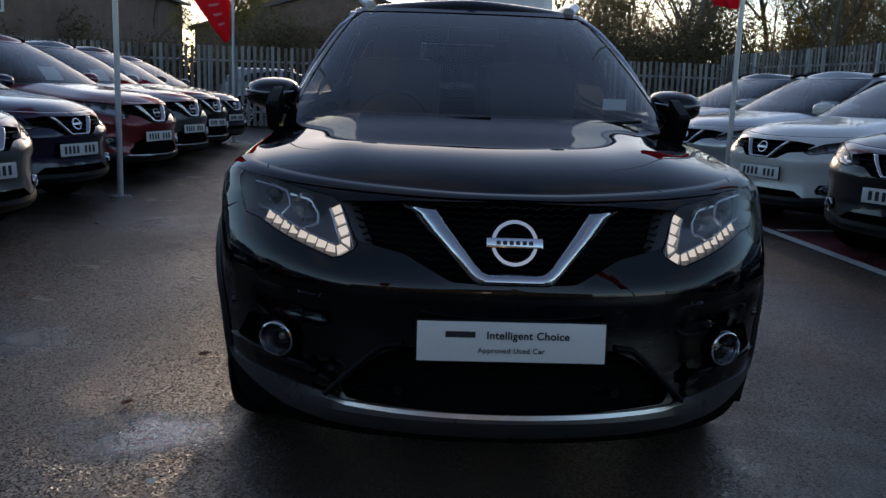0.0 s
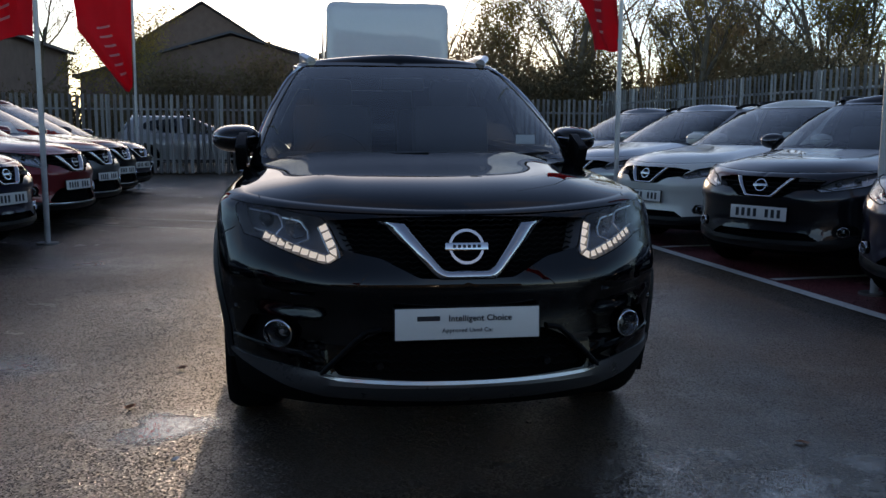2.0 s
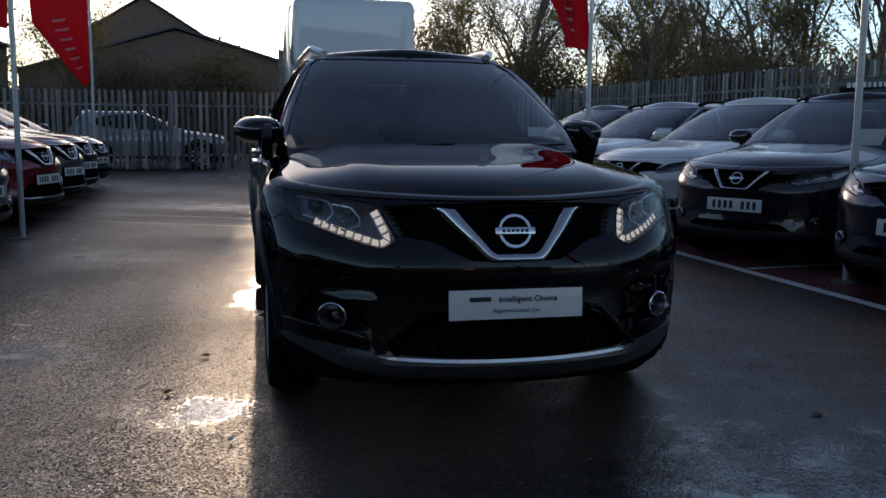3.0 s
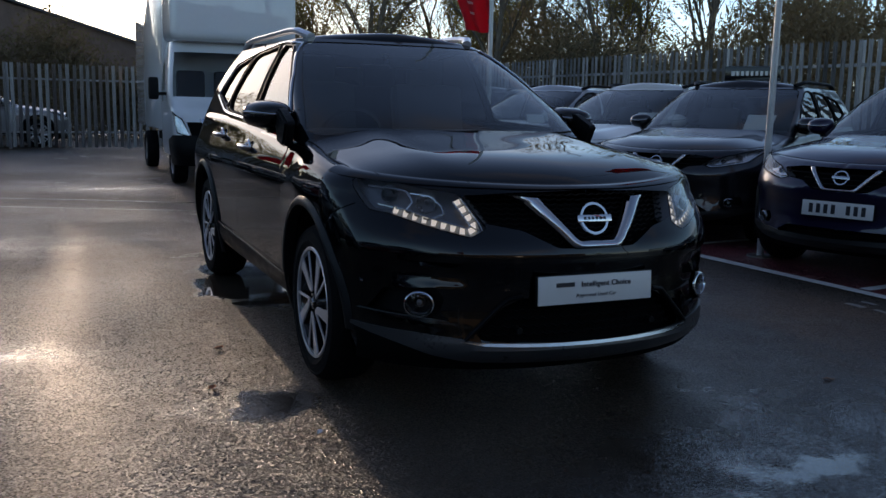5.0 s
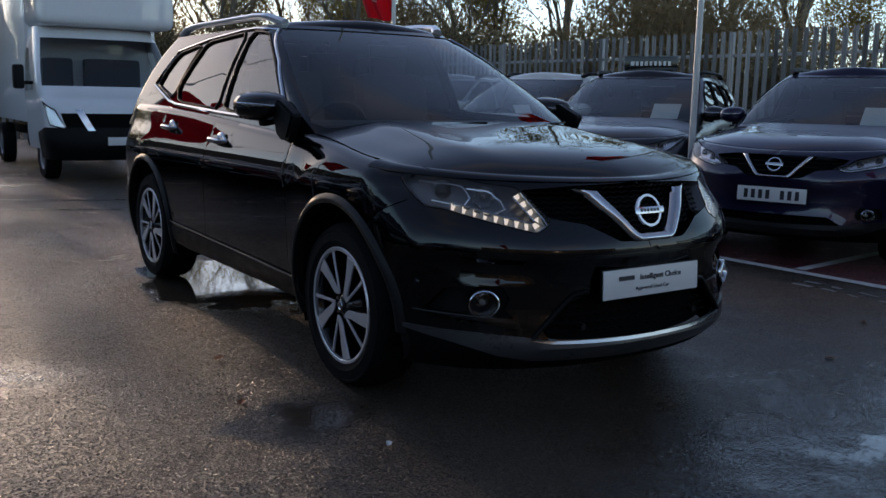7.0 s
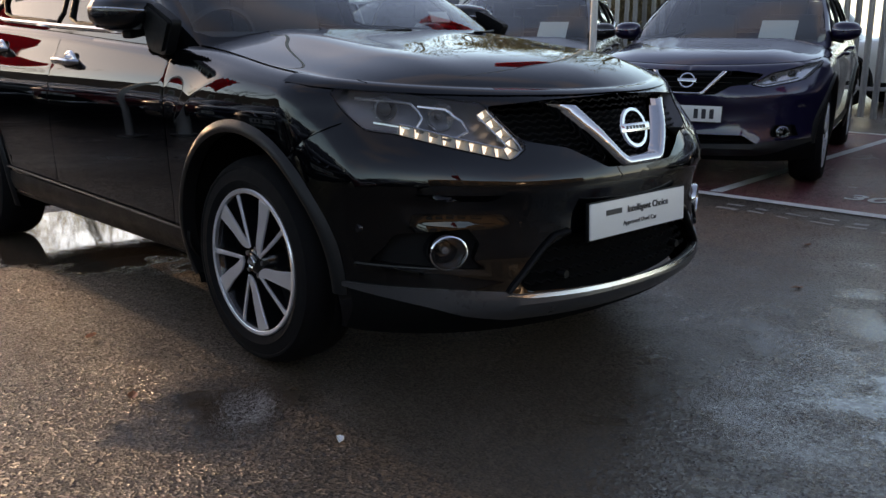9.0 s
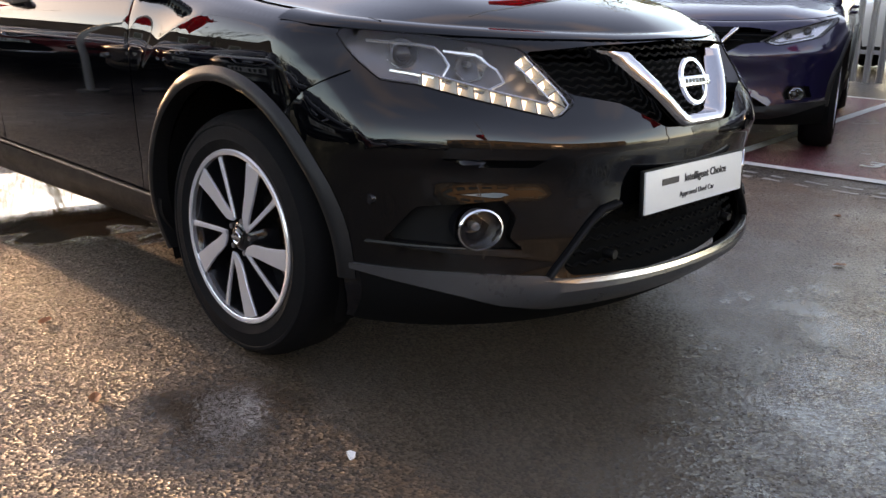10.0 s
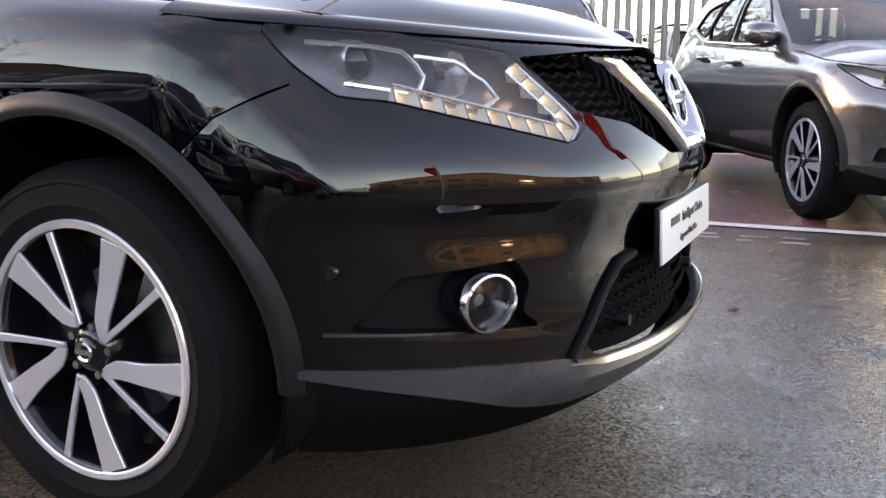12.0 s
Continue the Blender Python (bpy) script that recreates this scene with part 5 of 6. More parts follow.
def flat_strip(name, line, w, z, material, label, cat, ragged=0.0):
    pts = [Vector(p) for p in line]
    bm = bmesh.new()
    rows = []
    for i, p in enumerate(pts):
        d = (pts[min(i + 1, len(pts) - 1)] - pts[max(i - 1, 0)]).normalized()
        nrm = Vector((-d.y, d.x))
        k = 1 + ragged * (noise.noise((p.x * 3, p.y * 3, 5)))
        a, b = p + nrm * w / 2 * k, p - nrm * w / 2 * k
        rows.append([bm.verts.new((a.x, a.y, z)), bm.verts.new((b.x, b.y, z))])
    for r, r2 in zip(rows, rows[1:]):
        bm.faces.new((r[0], r[1], r2[1], r2[0]))
    bmesh.ops.recalc_face_normals(bm, faces=bm.faces)
    for f in bm.faces:
        if f.normal.z < 0:
            f.normal_flip()
    return tagged(part(name, bm, material, smooth=False), label, cat, kind="structure")


bay = grid(lambda y, v: Vector((front_x(y) + (8.15 + 0.02 * y - front_x(y)) * v, y + 0.1 * v * 4.8, 0.004)), steps(-9.0, 16.0, 10), (0, 0.5, 1))
bmesh.ops.recalc_face_normals(bay, faces=bay.faces)
tagged(part("bay_surface", bay, M_REDTARMAC, smooth=False), "dull red asphalt of the parking bays", "pavement", kind="structure")
flat_strip("bay_line", [(front_x(y), y) for y in steps(-9, 16, 60)], 0.11, 0.008, M_LINE, "worn white painted bay line", "road marking", 0.15)
for k in range(-4, 7):
    y = 1.62 + 2.12 * k
    flat_strip("bay_line", [(front_x(y) + 4.75 * t, y + 0.48 * t) for t in steps(0.02, 1, 16)], 0.09, 0.008, M_LINE, "worn white painted bay line", "road marking", 0.15)
flat_strip("bay_line", [(8.05 + 0.02 * y, y) for y in steps(-8, 16, 40)], 0.10, 0.008, M_LINE, "worn white painted bay line", "road marking", 0.15)
num = text_mesh("30", 0.30, M_LINE, "bay_number", None, pose(3.82, 0.76, 0.0092, 0, 0, -90), 0.004)
tagged(num, "white bay number painted on red asphalt", "road marking", kind="structure")
# worn traces of old lettering outside the line
for i in range(7):
    y = 1.34 - i * 0.21
    for k, x in enumerate((2.84, 2.97)):
        wob = 0.015 * math.sin(i * 2.1 + k * 1.3)
        flat_strip("worn_marking", [(x + wob + 0.01 * math.sin(3 * t + i), y - (0.145 - 0.03 * ((i + k) % 3)) * t) for t in steps(0, 1, 8)], 0.042, 0.004, M_WORN, "faint worn bars of white road paint", "road marking", 0.9)
# joints and old trench lines across the lane
for off in (0.0, 0.95):
    flat_strip("asphalt_joint", [(x, 7.35 - 0.47 * x + off + 0.05 * noise.noise((x, off, 3)) if x < 0 else 7.35 + off - 0.1 * x) for x in steps(-4.5, 2.6, 50)], 0.055, 0.004, M_JOINT, "dark wet joint in the asphalt", "joint", 0.7)


# ---- cars ----
hero_spec = dict(hero=True, paint=M_BLACK, shape=dict(flare=1.0))
hero, _ = build_car(hero_spec, pose(0, 0, 0), "glossy black crossover car, chrome V grille, lit daytime lamps")

small = dict(length=4.38, half=0.903, axles=(0.88, 3.52), drop=0.09)
P_NAVY = paint("navy_paint", (0.006, 0.005, 0.028), 0.4)
P_DARK = paint("dark_paint", (0.01, 0.01, 0.013), 0.4)
base_car, _ = build_car(dict(paint=P_NAVY, shape=small, alt=True, gx=1.18), pose(3.29, 1.90, 0, 0, 0, -(90 - 19)), "dark blue crossover car parked in a red bay", "cars parked in the right row")


def recolour(car, old, paint_mat):
    """Gives a copied car its own paint."""
    for o in car.children_recursive:
        if o.type == "MESH" and o.data.materials and o.data.materials[0] == old:
            o.data = o.data.copy()
            o.data.materials[0] = paint_mat
    return car


P_WHITE = paint("pearl_white_paint", (0.62, 0.6, 0.56), 0.1)
P_SILVER = paint("silver_paint", (0.42, 0.42, 0.42), 0.7)
P_GREY = paint("grey_paint", (0.12, 0.125, 0.13), 0.6)
P_RED = paint("red_paint", (0.20, 0.012, 0.015), 0.3)
P_METAL = paint("grey_metallic_paint", (0.115, 0.117, 0.122), 0.8, 0.22)
for x, y, yaw, pm, lb in ((3.18, 3.92, 29, P_DARK, "black crossover car parked in a red bay"), (3.0, 6.02, 20, P_WHITE, "pearl white crossover car parked in a red bay"),
                          (2.92, 8.2, 20, P_SILVER, "silver crossover car parked in a red bay"), (2.85, 10.4, 20, P_GREY, "grey crossover car parked in a red bay"),
                          (3.37, -1.12, 27, P_METAL, "dark grey metallic crossover car parked askew in a bay")):
    c = copy_thing(base_car, pose(x, y, 0, 0, 0, -(90 - yaw)))
    tagged(recolour(c, P_NAVY, pm), lb)
# the last three stand out of view, added for reflections in the black paint
for x, y, yaw, pm, lb in ((-3.1, 3.85, 18, P_GREY, "grey metallic crossover car parked in the opposite row"), (-3.27, 6.05, 18, P_NAVY, "dark blue crossover car parked in the opposite row"),
                          (-3.4, 14.4, 18, P_NAVY, "blue crossover car parked in the opposite row"),
                          (-3.7, 1.5, 18, P_DARK, "unseen black crossover car added to the opposite row for reflections"), (-3.9, -0.8, 18, P_RED, "dark red crossover car parked in the opposite row"), (-4.1, -3.1, 18, P_GREY, "unseen grey crossover car added to the opposite row for reflections")):
    c = copy_thing(base_car, pose(x, y, 0, 0, 0, 90 - yaw))
    tagged(recolour(c, P_NAVY, pm), lb, group="cars parked in the left row")
large_car, _ = build_car(dict(paint=P_RED, strip=True), pose(-3.2, 8.48, 0, 0, 0, 72), "dark red crossover car with a bright lip strip", "cars parked in the left row")
for x, y, pm in ((-3.22, 10.35, P_GREY), (-3.32, 12.35, P_DARK)):
    c = copy_thing(large_car, pose(x, y, 0, 0, 0, 72))
    tagged(recolour(c, P_RED, pm), "dark grey crossover car with a bright lip strip" if pm == P_GREY else "black crossover car with a bright lip strip", group="cars parked in the left row")
# cars beyond the fence
for x, y, turn, pm, lb in ((12.2, 8.6, 180, P_WHITE, "white car parked beyond the steel fence"), (12.6, 5.2, 180, P_WHITE, "white car parked beyond the steel fence"), (12.4, 2.0, 170, P_WHITE, "white car parked beyond the steel fence"), (-1.2, 23.2, 95, P_SILVER, "silver car parked beyond the steel fence")):
    c = copy_thing(base_car, pose(x, y, 0, 0, 0, turn))
    tagged(recolour(c, P_NAVY, pm), lb, group="cars beyond the fence")

# ---- roof sign ----
sg = thing("roof_sign", pose(5.56, 5.32, 1.555, 0, 0, -61), "black sign board with plain white bars on a car roof", "sign")
part("sign_board", box(0.64, 0.03, 0.17, (0, 0, 0.125), 0.006), M_GLOSSBLACK, sg)
for i, w in enumerate((0.07, 0.055, 0.055, 0.06, 0.045, 0.05, 0.05, 0.05, 0.055)):
    part("sign_bar", box(w * 0.62, 0.003, 0.05, (-0.22 + i * 0.055, -0.0165, 0.125)), M_WHITE, sg)
for x in (-0.22, 0.22):
    part("sign_foot", box(0.06, 0.12, 0.05, (x, 0, 0.022), 0.01), M_PLASTIC, sg)

# ---- van ----


def luton_van(at):
    v = thing("van", at, "white box van with a high cargo box above its cab", "van")
    nose = spline((0.3, 0.5, 0.8, 1.05, 1.25, 1.9, 2.15), (0.10, 0.0, 0.04, 0.12, 0.52, 1.02, 1.25))
    hw_ = spline((0.3, 0.6, 1.1, 1.5, 2.15), (0.93, 0.98, 0.98, 0.95, 0.84))

    def skin(a, z):
        q = 1 if a >= 0 else -1
        a = abs(a)
        y0, w = nose(z), hw_(z)
        if a < 1:
            th = a * math.pi / 2
            return Vector((q * w * spow(math.sin(th), 0.55), y0 + 0.45 * (1 - math.cos(th) ** 0.75 if th < math.pi / 2 else 1), z))
        return Vector((q * w, y0 + 0.45 + (a - 1) * (2.0 - y0), z))
    scr = dense([(-0.72, 1.30), (0.72, 1.30), (0.70, 1.98), (-0.70, 1.98)], 0.08)
    sidew = [dense([(q * 1.12, 1.25), (q * 1.55, 1.22), (q * 1.55, 1.85), (q * 1.3, 1.85)], 0.1) for q in (1, -1)]
    bm = sheet(skin, dense([(-1.6, 0.42), (1.6, 0.42), (1.6, 2.15), (-1.6, 2.15)], 0.08), [scr, *sidew], 0.07)
    part("cab", bm, M_VANWHITE, v)
    part("windscreen", sheet(skin, scr, (), 0.12, off=-0.005), M_GLASS, v)
    for w in sidew:
        part("side_window", sheet(skin, w, (), 0.12, off=-0.005), M_GLASS, v)
    part("bumper", sheet(skin, dense([(-1.15, 0.30), (1.15, 0.30), (1.15, 0.66), (0.9, 0.74), (-0.9, 0.74), (-1.15, 0.66)], 0.06), (), 0.08, off=0.02, rim=0.04), M_PLASTIC, v)
    part("grille", sheet(skin, dense([(-0.42, 0.70), (0.42, 0.70), (0.5, 0.93), (-0.5, 0.93)], 0.05), (), 0.08, off=0.012, rim=0.02), M_VOID, v)
    for q in (1, -1):
        part("grille_trim", sheet(skin, dense([(q * 0.13, 0.70), (q * 0.19, 0.70), (q * 0.30, 0.98), (q * 0.22, 0.98)][::q], 0.04), (), 0.05, off=0.022, rim=0.02), M_CHROME, v)
        part("lamp_edge", sheet(skin, dense([(q * 0.43, 0.72), (q * 0.74, 0.765), (q * 0.905, 1.085), (q * 0.59, 0.98)][::q], 0.04), (), 0.05, off=0.009, rim=0.02), M_VOID, v)
        hl = part("headlight", sheet(skin, dense([(q * 0.45, 0.74), (q * 0.72, 0.78), (q * 0.88, 1.06), (q * 0.60, 0.96)][::q], 0.04), (), 0.05, off=0.012, rim=0.02), M_SILVERPL, v, "pale headlight")
        mr = part("door_mirror", box(0.15, 0.12, 0.34, (q * 1.16, 1.12, 1.42), 0.04), M_PLASTIC, v)
        part("mirror_arm", box(0.14, 0.04, 0.05, (q * 1.03, 1.15, 1.34), 0.01), M_PLASTIC, mr)
        for ya in (0.92, 4.55):
            w = new("wheel")
            w.parent = v
            w.matrix_local = pose(q * 0.94, ya, 0.34, 0, 0, 0 if q > 0 else 180)
            part("tyre", lathe([(0.21, -0.2), (0.33, -0.2), (0.34, -0.17), (0.34, -0.03), (0.32, 0.0), (0.22, 0.0), (0.21, -0.02)], 40), M_RUBBER, w)
            part("rim", lathe([(0.21, -0.01), (0.19, -0.03), (0.1, 0.0), (0.0, 0.0)], 30), M_STEEL, w)
    pl = part("number_plate", box(0.52, 0.008, 0.111, (0, -0.03, 0.56), 0.002), M_WHITE, v)
    for y in (1.0,):
        part("dashboard", box(1.6, 0.5, 0.2, (0, 1.05, 1.12), 0.06), M_SEAT, v)
    for x in (-0.5, 0.1, 0.5):
        part("seat", box(0.45, 0.16, 0.75, (x, 1.85, 1.35), 0.06), M_SEAT, v)
    part("cab_floor", box(1.8, 2.0, 0.2, (0, 1.2, 0.5), 0.03), M_VOID, v)
    bx = box(1.94, 4.3, 2.45, (0.06, 4.15, 1.98), 0.03)
    part("cargo_box", bx, M_VANWHITE, v)
    pk = box(1.94, 1.1, 1.06, (0.06, 1.47, 2.675), 0.16, seg=5)
    part("box_peak", pk, M_VANWHITE, v, "white rounded peak over the cab")
    part("chassis", box(1.0, 4.6, 0.16, (0, 4.0, 0.55), 0.02), M_VOID, v)
    return v


luton_van(pose(0.80, 10.5, 0))

# ---- poles and flags ----


def flagpole(x, y, z0, z1, ww, sway, seed, pinch=1.0):
    f = thing("flag", pose(x, y, 0), "red cloth flag on a tall white pole", "flag", "flags along the rows")
    part("pole", lathe([(0.0, 7.0), (0.022, 7.0), (0.026, 3.0), (0.030, 0.05), (0.030, 0.0), (0.0, 0.0)], 14, "z"), M_POLE, f)
    part("base_plate", lathe([(0.0, 0.02), (0.11, 0.02), (0.11, 0.0), (0.0, 0.0)], 18, "z"), M_STEEL, f)
    d = Vector((math.cos(sway), math.sin(sway), 0))
    nrm = Vector((-d.y, d.x, 0))

    def cloth(u, v):
        w = ww * (pinch + (1 - pinch) * min(1, v * 1.8))
        p = d * (0.035 + w * u)
        p += nrm * (0.10 * math.sin(u * 5 + v * 7 + seed) * u + 0.05 * math.sin(u * 11 - v * 5 + seed))
        return Vector((p.x, p.y, z0 + (z1 - z0) * v - 0.10 * u * (1 - v) + 0.05 * math.sin(u * 4 + seed)))
    b = grid(cloth, steps(0, 1, 14), steps(0, 1, 30))
    b2 = grid(lambda u, v: cloth(u, v) + nrm * 0.003, steps(0, 1, 14), steps(0, 1, 30))
    bmesh.ops.reverse_faces(b2, faces=b2.faces)
    fl = part("cloth", join(b, b2), M_FLAG, f, "red flag cloth")
    for k in range(6):
        v0 = 0.14 + k * 0.085
        bb = grid(lambda u, v: cloth(u, v) - nrm * 0.006, steps(0.38, 0.62, 3), steps(v0, v0 + 0.02, 2))
        b3 = grid(lambda u, v: cloth(u, v) + nrm * 0.009, steps(0.38, 0.62, 3), steps(v0, v0 + 0.02, 2))
        part("flag_bar", join(bb, b3), M_FLAGMARK, fl)
    for z in (z0 + 0.06, (z0 + z1) / 2, z1 - 0.05):
        part("clip", box(0.03, 0.03, 0.03, tuple(d * 0.03 + Vector((0, 0, z))), 0.008), M_PLASTIC, f)
    return f


flagpole(-3.20, 6.90, 2.12, 3.5, 0.58, math.radians(182), 0.4)
flagpole(-3.74, 15.8, 2.05, 4.1, 1.05, math.radians(178), 2.0, 0.12)
flagpole(3.20, 7.35, 2.22, 3.7, 0.8, math.radians(120), 4.1, 0.35)
flagpole(3.68, 3.02, 2.75, 3.9, 0.4, math.radians(110), 5.0, 0.25)
# these two poles stand out of view, added for red reflections in the bodywork
flagpole(-3.9, -6.0, 2.4, 3.5, 0.5, math.radians(170), 1.1, 0.3)
flagpole(3.75, -3.6, 2.5, 4.3, 0.9, math.radians(160), 3.3, 0.3)

# ---- fences ----
pale_me = {}


def pale_mesh(h):
    if h not in pale_me:
        bm = bmesh.new()
        prof = [(-0.042, 0.0), (-0.026, 0.014), (-0.009, 0.0), (0.009, 0.0), (0.026, 0.014), (0.042, 0.0)]
        lo = [bm.verts.new((x, y, 0.05)) for x, y in prof]
        hi = [bm.verts.new((x, y, h - 0.07 if abs(x) > 0.03 else h - 0.03 if abs(x) > 0.01 else h - 0.06)) for x, y in prof]
        for i in range(5):
            bm.faces.new((lo[i], lo[i + 1], hi[i + 1], hi[i]))
        me = bpy.data.meshes.new("pale")
        bmesh.ops.solidify(bm, geom=bm.faces[:], thickness=0.003)
        bm.to_mesh(me)
        bm.free()
        me.materials.append(M_FENCE)
        pale_me[h] = me
    return pale_me[h]


def palisade(p0, p1, h, label, singles=True):
    a, b = Vector(p0), Vector(p1)
    d = b - a
    n = int(d.length / 0.155)
    ang = math.atan2(d.y, d.x)
    f = thing("fence", Matrix.Translation((a.x, a.y, 0)) @ Matrix.Rotation(ang, 4, "Z"), label, "fence", kind="structure")
    for z in (0.42, h - 0.42):
        part("rail", box(d.length, 0.03, 0.05, (d.length / 2, -0.03, z), 0.004), M_FENCE, f)
    for i in range(int(d.length / 2.75) + 1):
        part("post", box(0.06, 0.09, h - 0.05, (i * 2.75, -0.09, (h - 0.05) / 2), 0.004), M_FENCE, f)
    rnd = random.Random(3)
    if singles:
        for i in range(n):
            o = new("pale", pale_mesh(h))
            o.parent = f
            o.matrix_local = pose(i * 0.155 + 0.05, -0.004 + rnd.uniform(-0.004, 0.004), rnd.uniform(-0.012, 0.012), rnd.uniform(-0.4, 0.4), rnd.uniform(-0.5, 0.5), 0)
    else:
        bm = bmesh.new()
        for i in range(n):
            k = len(bm.verts)
            bm.from_mesh(pale_mesh(h))
            bm.verts.ensure_lookup_table()
            for v in bm.verts[k:]:
                v.co.x += i * 0.155
        part("pales", bm, M_FENCE, f)
    return f


palisade((10.15, -6.5), (8.35, 23.0), 2.4, "tall galvanised steel palisade fence beside the bays")
palisade((8.35, 22.0), (-9.5, 21.0), 2.12, "galvanised steel palisade fence across the far end")
palisade((-9.5, 21.0), (-10.5, -12.0), 2.12, "galvanised steel palisade fence behind the opposite row", False)
# part of the surroundings added out of view behind the camera
palisade((-14.0, -16.0), (12.0, -15.0), 2.12, "galvanised steel palisade fence behind the yard", False)

# ---- trees, scrub ----


def bare_tree(seed, h, spread, leafy):
    """Trunk with limbs that fork down to twigs, and a thin crown."""
    rnd = random.Random(seed)
    t = thing("tree", pose(0, 0, 0), "bare autumn tree with thin twigs", "tree", "trees beyond the fence")
    verts, faces, lv, lf = [], [], [], []

    def limb(p, d, ln, r, depth):
        segs = 4 if depth < 2 else 3
        n = 7 if depth == 0 else 5 if depth == 1 else 3
        pts, rs = [p.copy()], [r]
        q, dd = p.copy(), d.copy()
        for i in range(segs):
            dd = (dd + Vector((rnd.uniform(-1, 1), rnd.uniform(-1, 1), rnd.uniform(-0.4, 0.7))) * (0.10 + 0.07 * depth)).normalized()
            q = q + dd * ln / segs
            pts.append(q.copy())
            rs.append(r * (1 - 0.5 * (i + 1) / segs))
        base = len(verts)
        for pt, rr in zip(pts, rs):
            sd = dd.cross(Vector((0.3, 0.2, 0.9))).normalized()
            up = dd.cross(sd)
            for k in range(n):
                verts.append(pt + rr * (math.cos(math.tau * k / n) * sd + math.sin(math.tau * k / n) * up))
        for i in range(segs):
            for k in range(n):
                a, b = base + i * n + k, base + i * n + (k + 1) % n
                faces.append((a, b, b + n, a + n))
        if depth >= 3 and leafy:
            for _ in range(leafy):
                c = pts[rnd.randrange(1, len(pts))] + Vector((rnd.uniform(-1, 1), rnd.uniform(-1, 1), rnd.uniform(-1, 1))) * 0.35
                e1 = Vector((rnd.uniform(-1, 1), rnd.uniform(-1, 1), rnd.uniform(-1, 1))).normalized() * 0.05
                e2 = Vector((rnd.uniform(-1, 1), rnd.uniform(-1, 1), rnd.uniform(-1, 1))).normalized() * 0.03
                k = len(lv)
                lv.extend((c - e1, c + e2, c + e1, c - e2))
                lf.append((k, k + 1, k + 2, k + 3))
        if depth < 5:
            kids = (7, 4, 4, 3, 3)[depth]
            for i in range(kids):
                f = rnd.uniform(0.25 if depth else 0.3, 1.0)
                j = min(int(f * segs), segs - 1)
                at = pts[j].lerp(pts[j + 1], f * segs - j)
                tilt = rnd.uniform(0.35, 0.8) * spread
                az = rnd.uniform(0, math.tau)
                nd = (dd + tilt * Vector((math.cos(az), math.sin(az), rnd.uniform(-0.1, 0.6)))).normalized()
                limb(at, nd, ln * rnd.uniform(0.42, 0.68), max(rs[j] * 0.5, 0.006), depth + 1)
    limb(Vector((0, 0, 0)), Vector((0.02, 0.03, 1)), h * 0.55, h * 0.016, 0)
    me = bpy.data.meshes.new("trunk")
    me.from_pydata(verts, [], faces)
    me.materials.append(M_BARK)
    o = new("trunk", me)
    o.parent = t
    if lf:
        me = bpy.data.meshes.new("crown")
        me.from_pydata(lv, [], lf)
        me.materials.append(M_LEAF)
        o = new("crown", me)
        o.parent = t
    return t


kinds = [bare_tree(3, 9.5, 1.0, 0), bare_tree(8, 8.5, 0.9, 1), bare_tree(21, 7.0, 1.2, 5)]
spots = [(16, 24, 0), (19, 29, 1), (14, 31, 2), (11, 33, 2), (8.5, 35, 2), (6, 37, 1), (17.5, 20, 1), (20, 16, 0), (19, 12.5, 1), (22, 22, 0), (12, 38, 0), (24, 14, 2), (15, 36, 0), (13.5, 27, 1), (18, 25, 2), (16.5, 29, 1), (10, 31, 0), (21, 19, 2), (17, 34, 2),
         (-12, 40, 0), (-16, 34, 1), (-20, 38, 0), (-9, 46, 1), (-7, 33, 2), (-15, 24, 0), (4, -34, 0), (-8, -33, 1), (12, -32, 1)]
rnd = random.Random(11)
for i, (x, y, k) in enumerate(spots):
    m = pose(x, y, 0, 0, 0, rnd.uniform(0, 360)) @ Matrix.Scale(rnd.uniform(0.85, 1.2) * (1.1 if x > 5 and y > 10 else 1), 4)
    if i < 3:
        continue
    copy_thing(kinds[k], m)
for o, (x, y, k) in zip(kinds, [spots[0], spots[1], spots[2]]):
    o.matrix_world = pose(x, y, 0)


def scrub(name, line, half, h, n, seed, material, label, leaf=((0.035, 0.035, 0.035), 0.028)):
    """A ragged bank of small leaves and stems."""
    rnd = np.random.RandomState(seed)
    pts = np.array(line, float)
    seg = np.linalg.norm(np.diff(pts, axis=0), axis=1)
    cum = np.concatenate([[0], np.cumsum(seg)])
    s = rnd.rand(n) * cum[-1]
    x, y = np.interp(s, cum, pts[:, 0]), np.interp(s, cum, pts[:, 1])
    hh = h * (0.72 + 0.22 * np.sin(s * 0.55 + seed) + 0.16 * np.sin(s * 1.7 + 2 * seed) + 0.1 * rnd.randn(n))
    z = hh * rnd.rand(n) ** 0.75
    th = rnd.rand(n) * math.tau
    rr = half * np.sqrt(rnd.rand(n)) * (1.05 - 0.6 * z / h)
    c = np.stack([x + rr * np.cos(th), y + rr * np.sin(th), np.maximum(z, 0.02)], 1)
    e1 = rnd.randn(n, 3) * np.array(leaf[0])
    e2 = rnd.randn(n, 3) * leaf[1]
    v = np.stack([c - e1, c + e2, c + e1, c - e2], 1).reshape(-1, 3)
    me = bpy.data.meshes.new(name)
    me.from_pydata(v.tolist(), [], np.arange(4 * n).reshape(-1, 4).tolist())
    me.materials.append(material)
    return tagged(new(name, me), label, "scrub", kind="stuff")


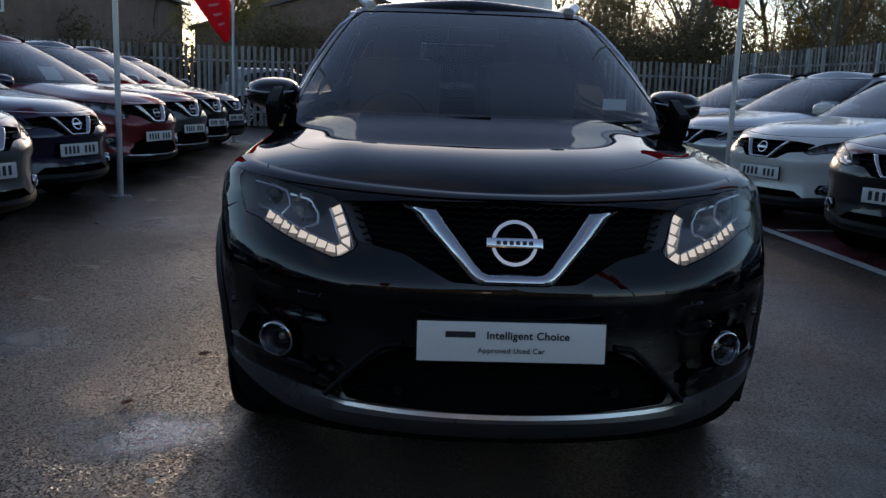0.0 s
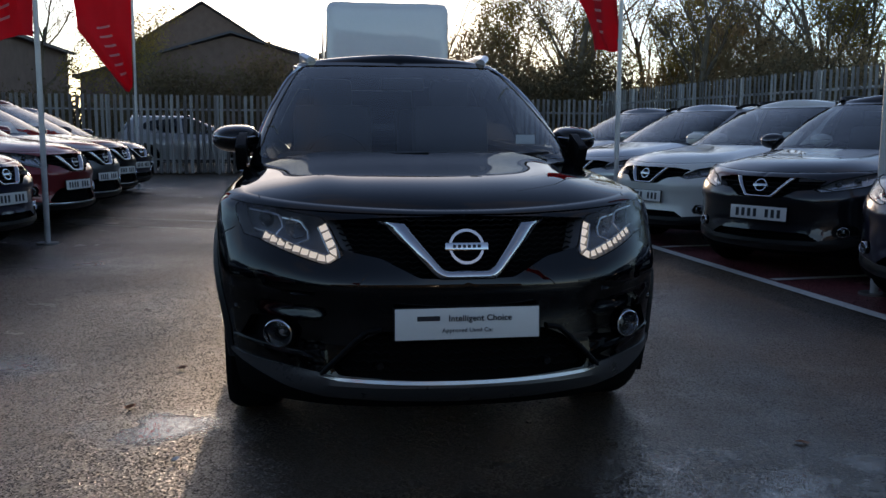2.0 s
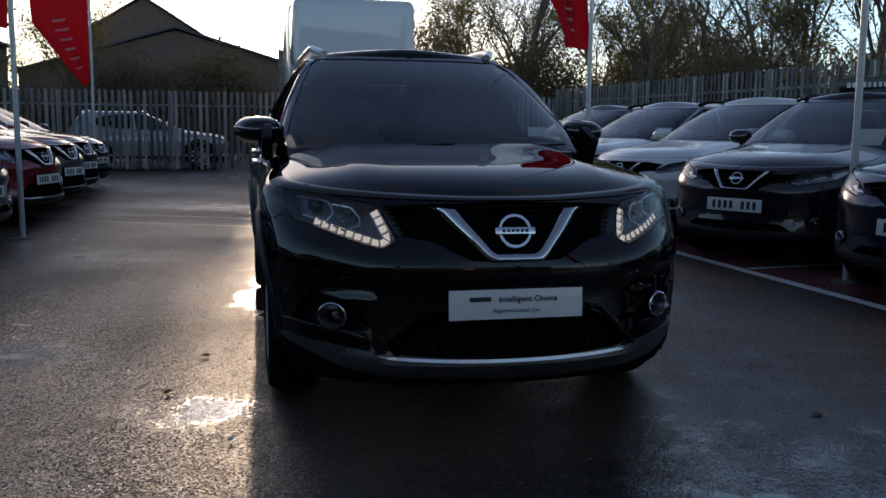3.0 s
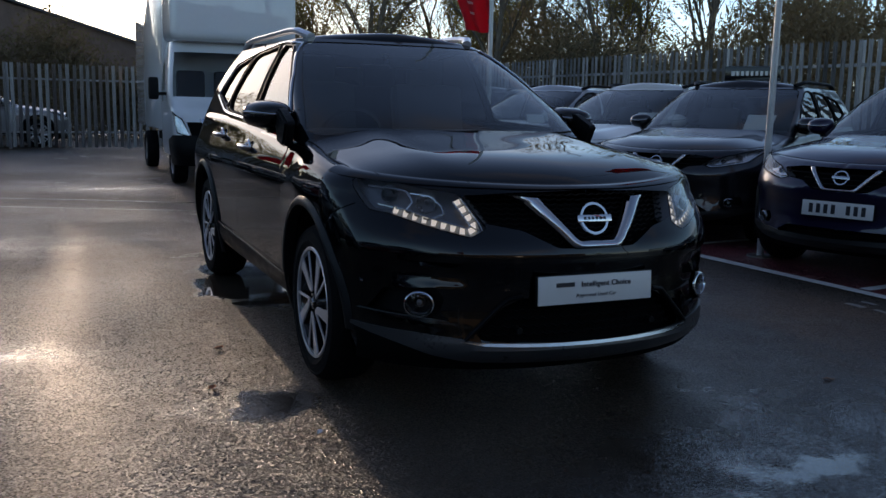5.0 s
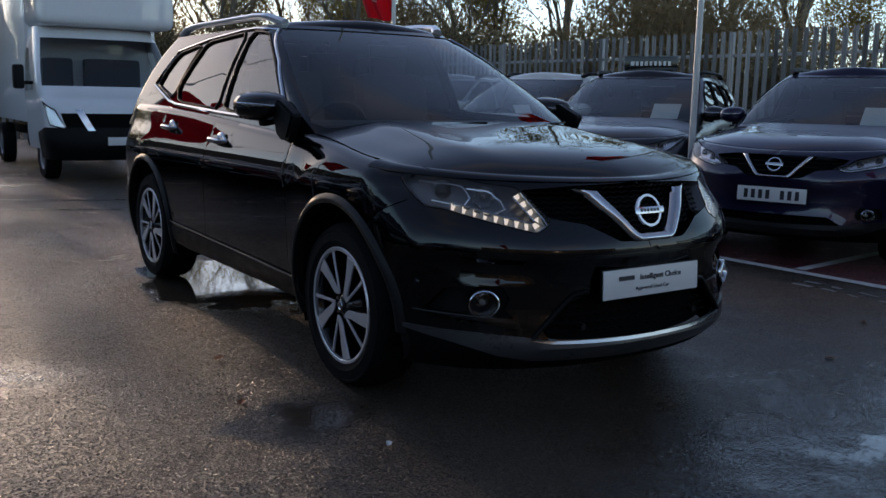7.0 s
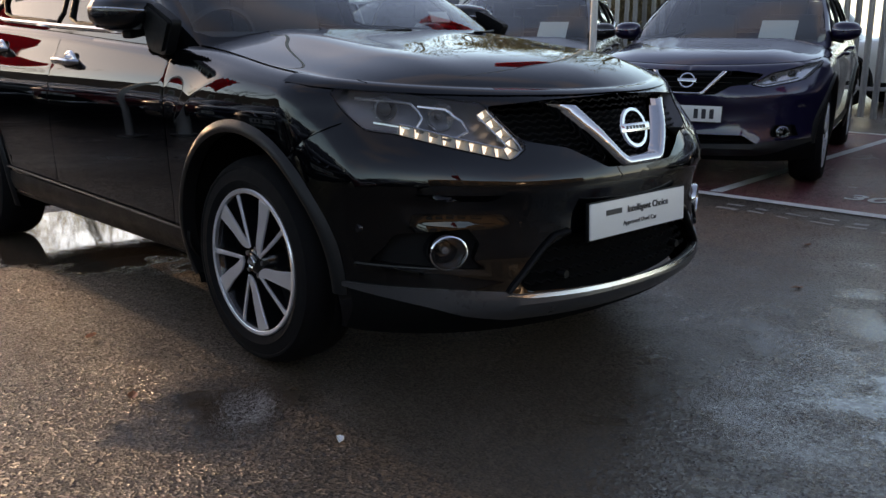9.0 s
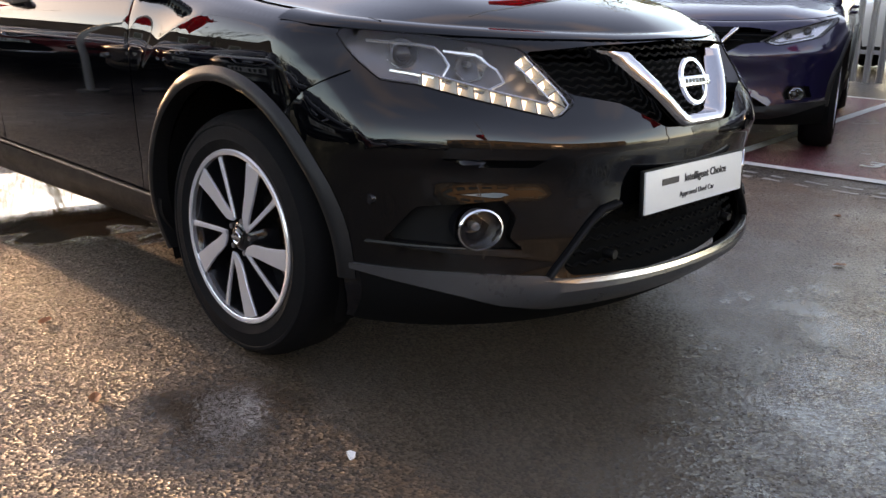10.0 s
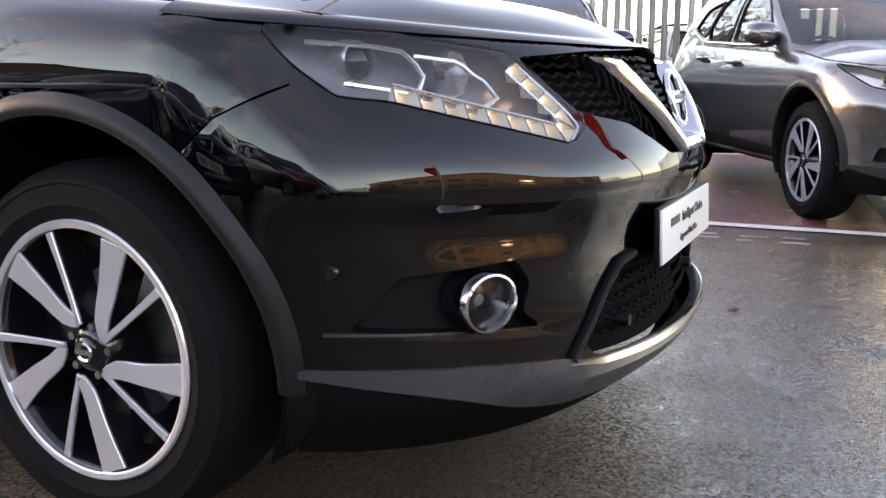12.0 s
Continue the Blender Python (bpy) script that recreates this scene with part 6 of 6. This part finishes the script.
scrub("hedge", [(13.4, 6), (13.2, 10), (12.4, 20)], 1.3, 2.1, 40000, 1, M_HEDGE, "dense dark hedge behind the fence")
scrub("hedge", [(13.5, 19), (11.5, 26), (4, 29), (-3, 30), (-12, 29)], 1.6, 3.5, 120000, 2, M_HEDGE, "dense dark hedge behind the fence")
scrub("brush", [(18, 11), (17.5, 16), (15, 30), (4, 36)], 2.8, 4.6, 200000, 5, M_BRUSH, "brown thinning brush behind the hedge", ((0.05, 0.05, 0.08), 0.018))
scrub("hedge", [(-12.5, 30), (-13, 10), (-13, -10), (-15, -18), (2, -19)], 1.5, 2.7, 46000, 7, M_HEDGE, "dark hedge behind the opposite row")

# ---- buildings ----


def gable_house(name, x0, x1, y0, y1, eave, ridge, mw, label, along="y", brick_rows=()):
    h = thing(name, pose(0, 0, 0), label, "building")
    cx = (x0 + x1) / 2
    t = 0.3
    if along == "y":
        ol = [(x0, 0), (x1, 0), (x1, eave), (cx, ridge), (x0, eave)]
        front = Matrix(((1, 0, 0, 0), (0, 0, 1, y0), (0, 1, 0, 0), (0, 0, 0, 1)))
        for yy in (y0, y1 - t):
            part("wall", prism(ol, t, Matrix(((1, 0, 0, 0), (0, 0, 1, yy), (0, 1, 0, 0), (0, 0, 0, 1)))), mw, h, smooth=False)
        for xx in (x0, x1 - t):
            part("wall", box(t, y1 - y0 - 2 * t, eave, (xx + t / 2, (y0 + y1) / 2, eave / 2)), mw, h, smooth=False)
        for a, b in (((x0 - 0.35, eave - 0.2), (cx, ridge + 0.12)), ((cx, ridge + 0.12), (x1 + 0.35, eave - 0.2))):
            part("roof", prism([a, b, (b[0], b[1] + 0.14), (a[0], a[1] + 0.14)], y1 - y0 + 0.8, Matrix(((1, 0, 0, 0), (0, 0, 1, y0 - 0.4), (0, 1, 0, 0), (0, 0, 0, 1)))), M_ROOF, h, smooth=False)
    return h


gable_house("house", -13.5, 4.5, 55, 75, 4.4, 6.9, M_BRICK, "dark brick building with a gabled slate roof")
gable_house("house", -15, -3.0, 84, 96, 8.8, 12.5, M_BRICK, "distant house with a slate roof")
side = gable_house("house", -34, -11.8, 27, 45, 5.0, 6.8, M_BRICK, "brown brick house beyond the opposite row")
for x in (-30, -27, -24, -21, -18.5, -15.8, -13.4):
    for z in (1.4, 3.7):
        w = part("window", box(1.0, 0.06, 1.3, (x, 26.99, z), 0.02), M_WHITE, side)
        part("pane", box(0.84, 0.03, 1.14, (x, 26.95, z)), M_GLOSSBLACK, w)
# known only from reflections; set close enough to block low sky behind the camera
show = gable_house("showroom", -22, 12, -36, -21.5, 5.0, 7.0, M_ORANGEBRICK, "orange brick showroom with a low roof")
for i in range(10):
    for z, hh in ((1.7, 2.2), (3.9, 1.1)):
        w = part("window", box(2.2, 0.1, hh, (-19.5 + i * 3.2, -21.48, z), 0.03), M_GREYPL, show)
        part("pane", box(2.0, 0.06, hh - 0.2, (-19.5 + i * 3.2, -21.43, z)), M_GLOSSBLACK, w)

# ---- litter ----
rnd = random.Random(5)
for x, y, c in ((-1.05, 0.25, M_WHITE), (-1.33, 0.935, M_DEADLEAF), (-1.19, 1.57, M_DEADLEAF), (2.2, 0.43, M_DEADLEAF), (1.36, 0.09, M_DEADLEAF), (2.55, 0.1, M_DEADLEAF), (2.7, -0.6, M_DEADLEAF), (-2.4, 2.6, M_DEADLEAF), (0.9, -1.3, M_DEADLEAF), (-0.2, -1.2, M_DEADLEAF)):
    n = 7
    bm = bmesh.new()
    r = 0.022 if c is M_WHITE else 0.035
    vs = [bm.verts.new((r * (0.6 + 0.5 * rnd.random()) * math.cos(math.tau * k / n), 0.6 * r * (0.6 + 0.5 * rnd.random()) * math.sin(math.tau * k / n), 0.006 + 0.008 * rnd.random())) for k in range(n)]
    mid = bm.verts.new((0, 0, 0.004))
    for k in range(n):
        bm.faces.new((mid, vs[k], vs[(k + 1) % n]))
    lf = part("leaf" if c is M_DEADLEAF else "paper_scrap", bm, c, smooth=False)
    lf.matrix_world = pose(x, y, 0, 0, 0, rnd.uniform(0, 360))
    tagged(lf, "small fallen brown leaf on the asphalt" if c is M_DEADLEAF else "small white scrap lying on the asphalt", "leaf" if c is M_DEADLEAF else "litter", "fallen leaves" if c is M_DEADLEAF else "")
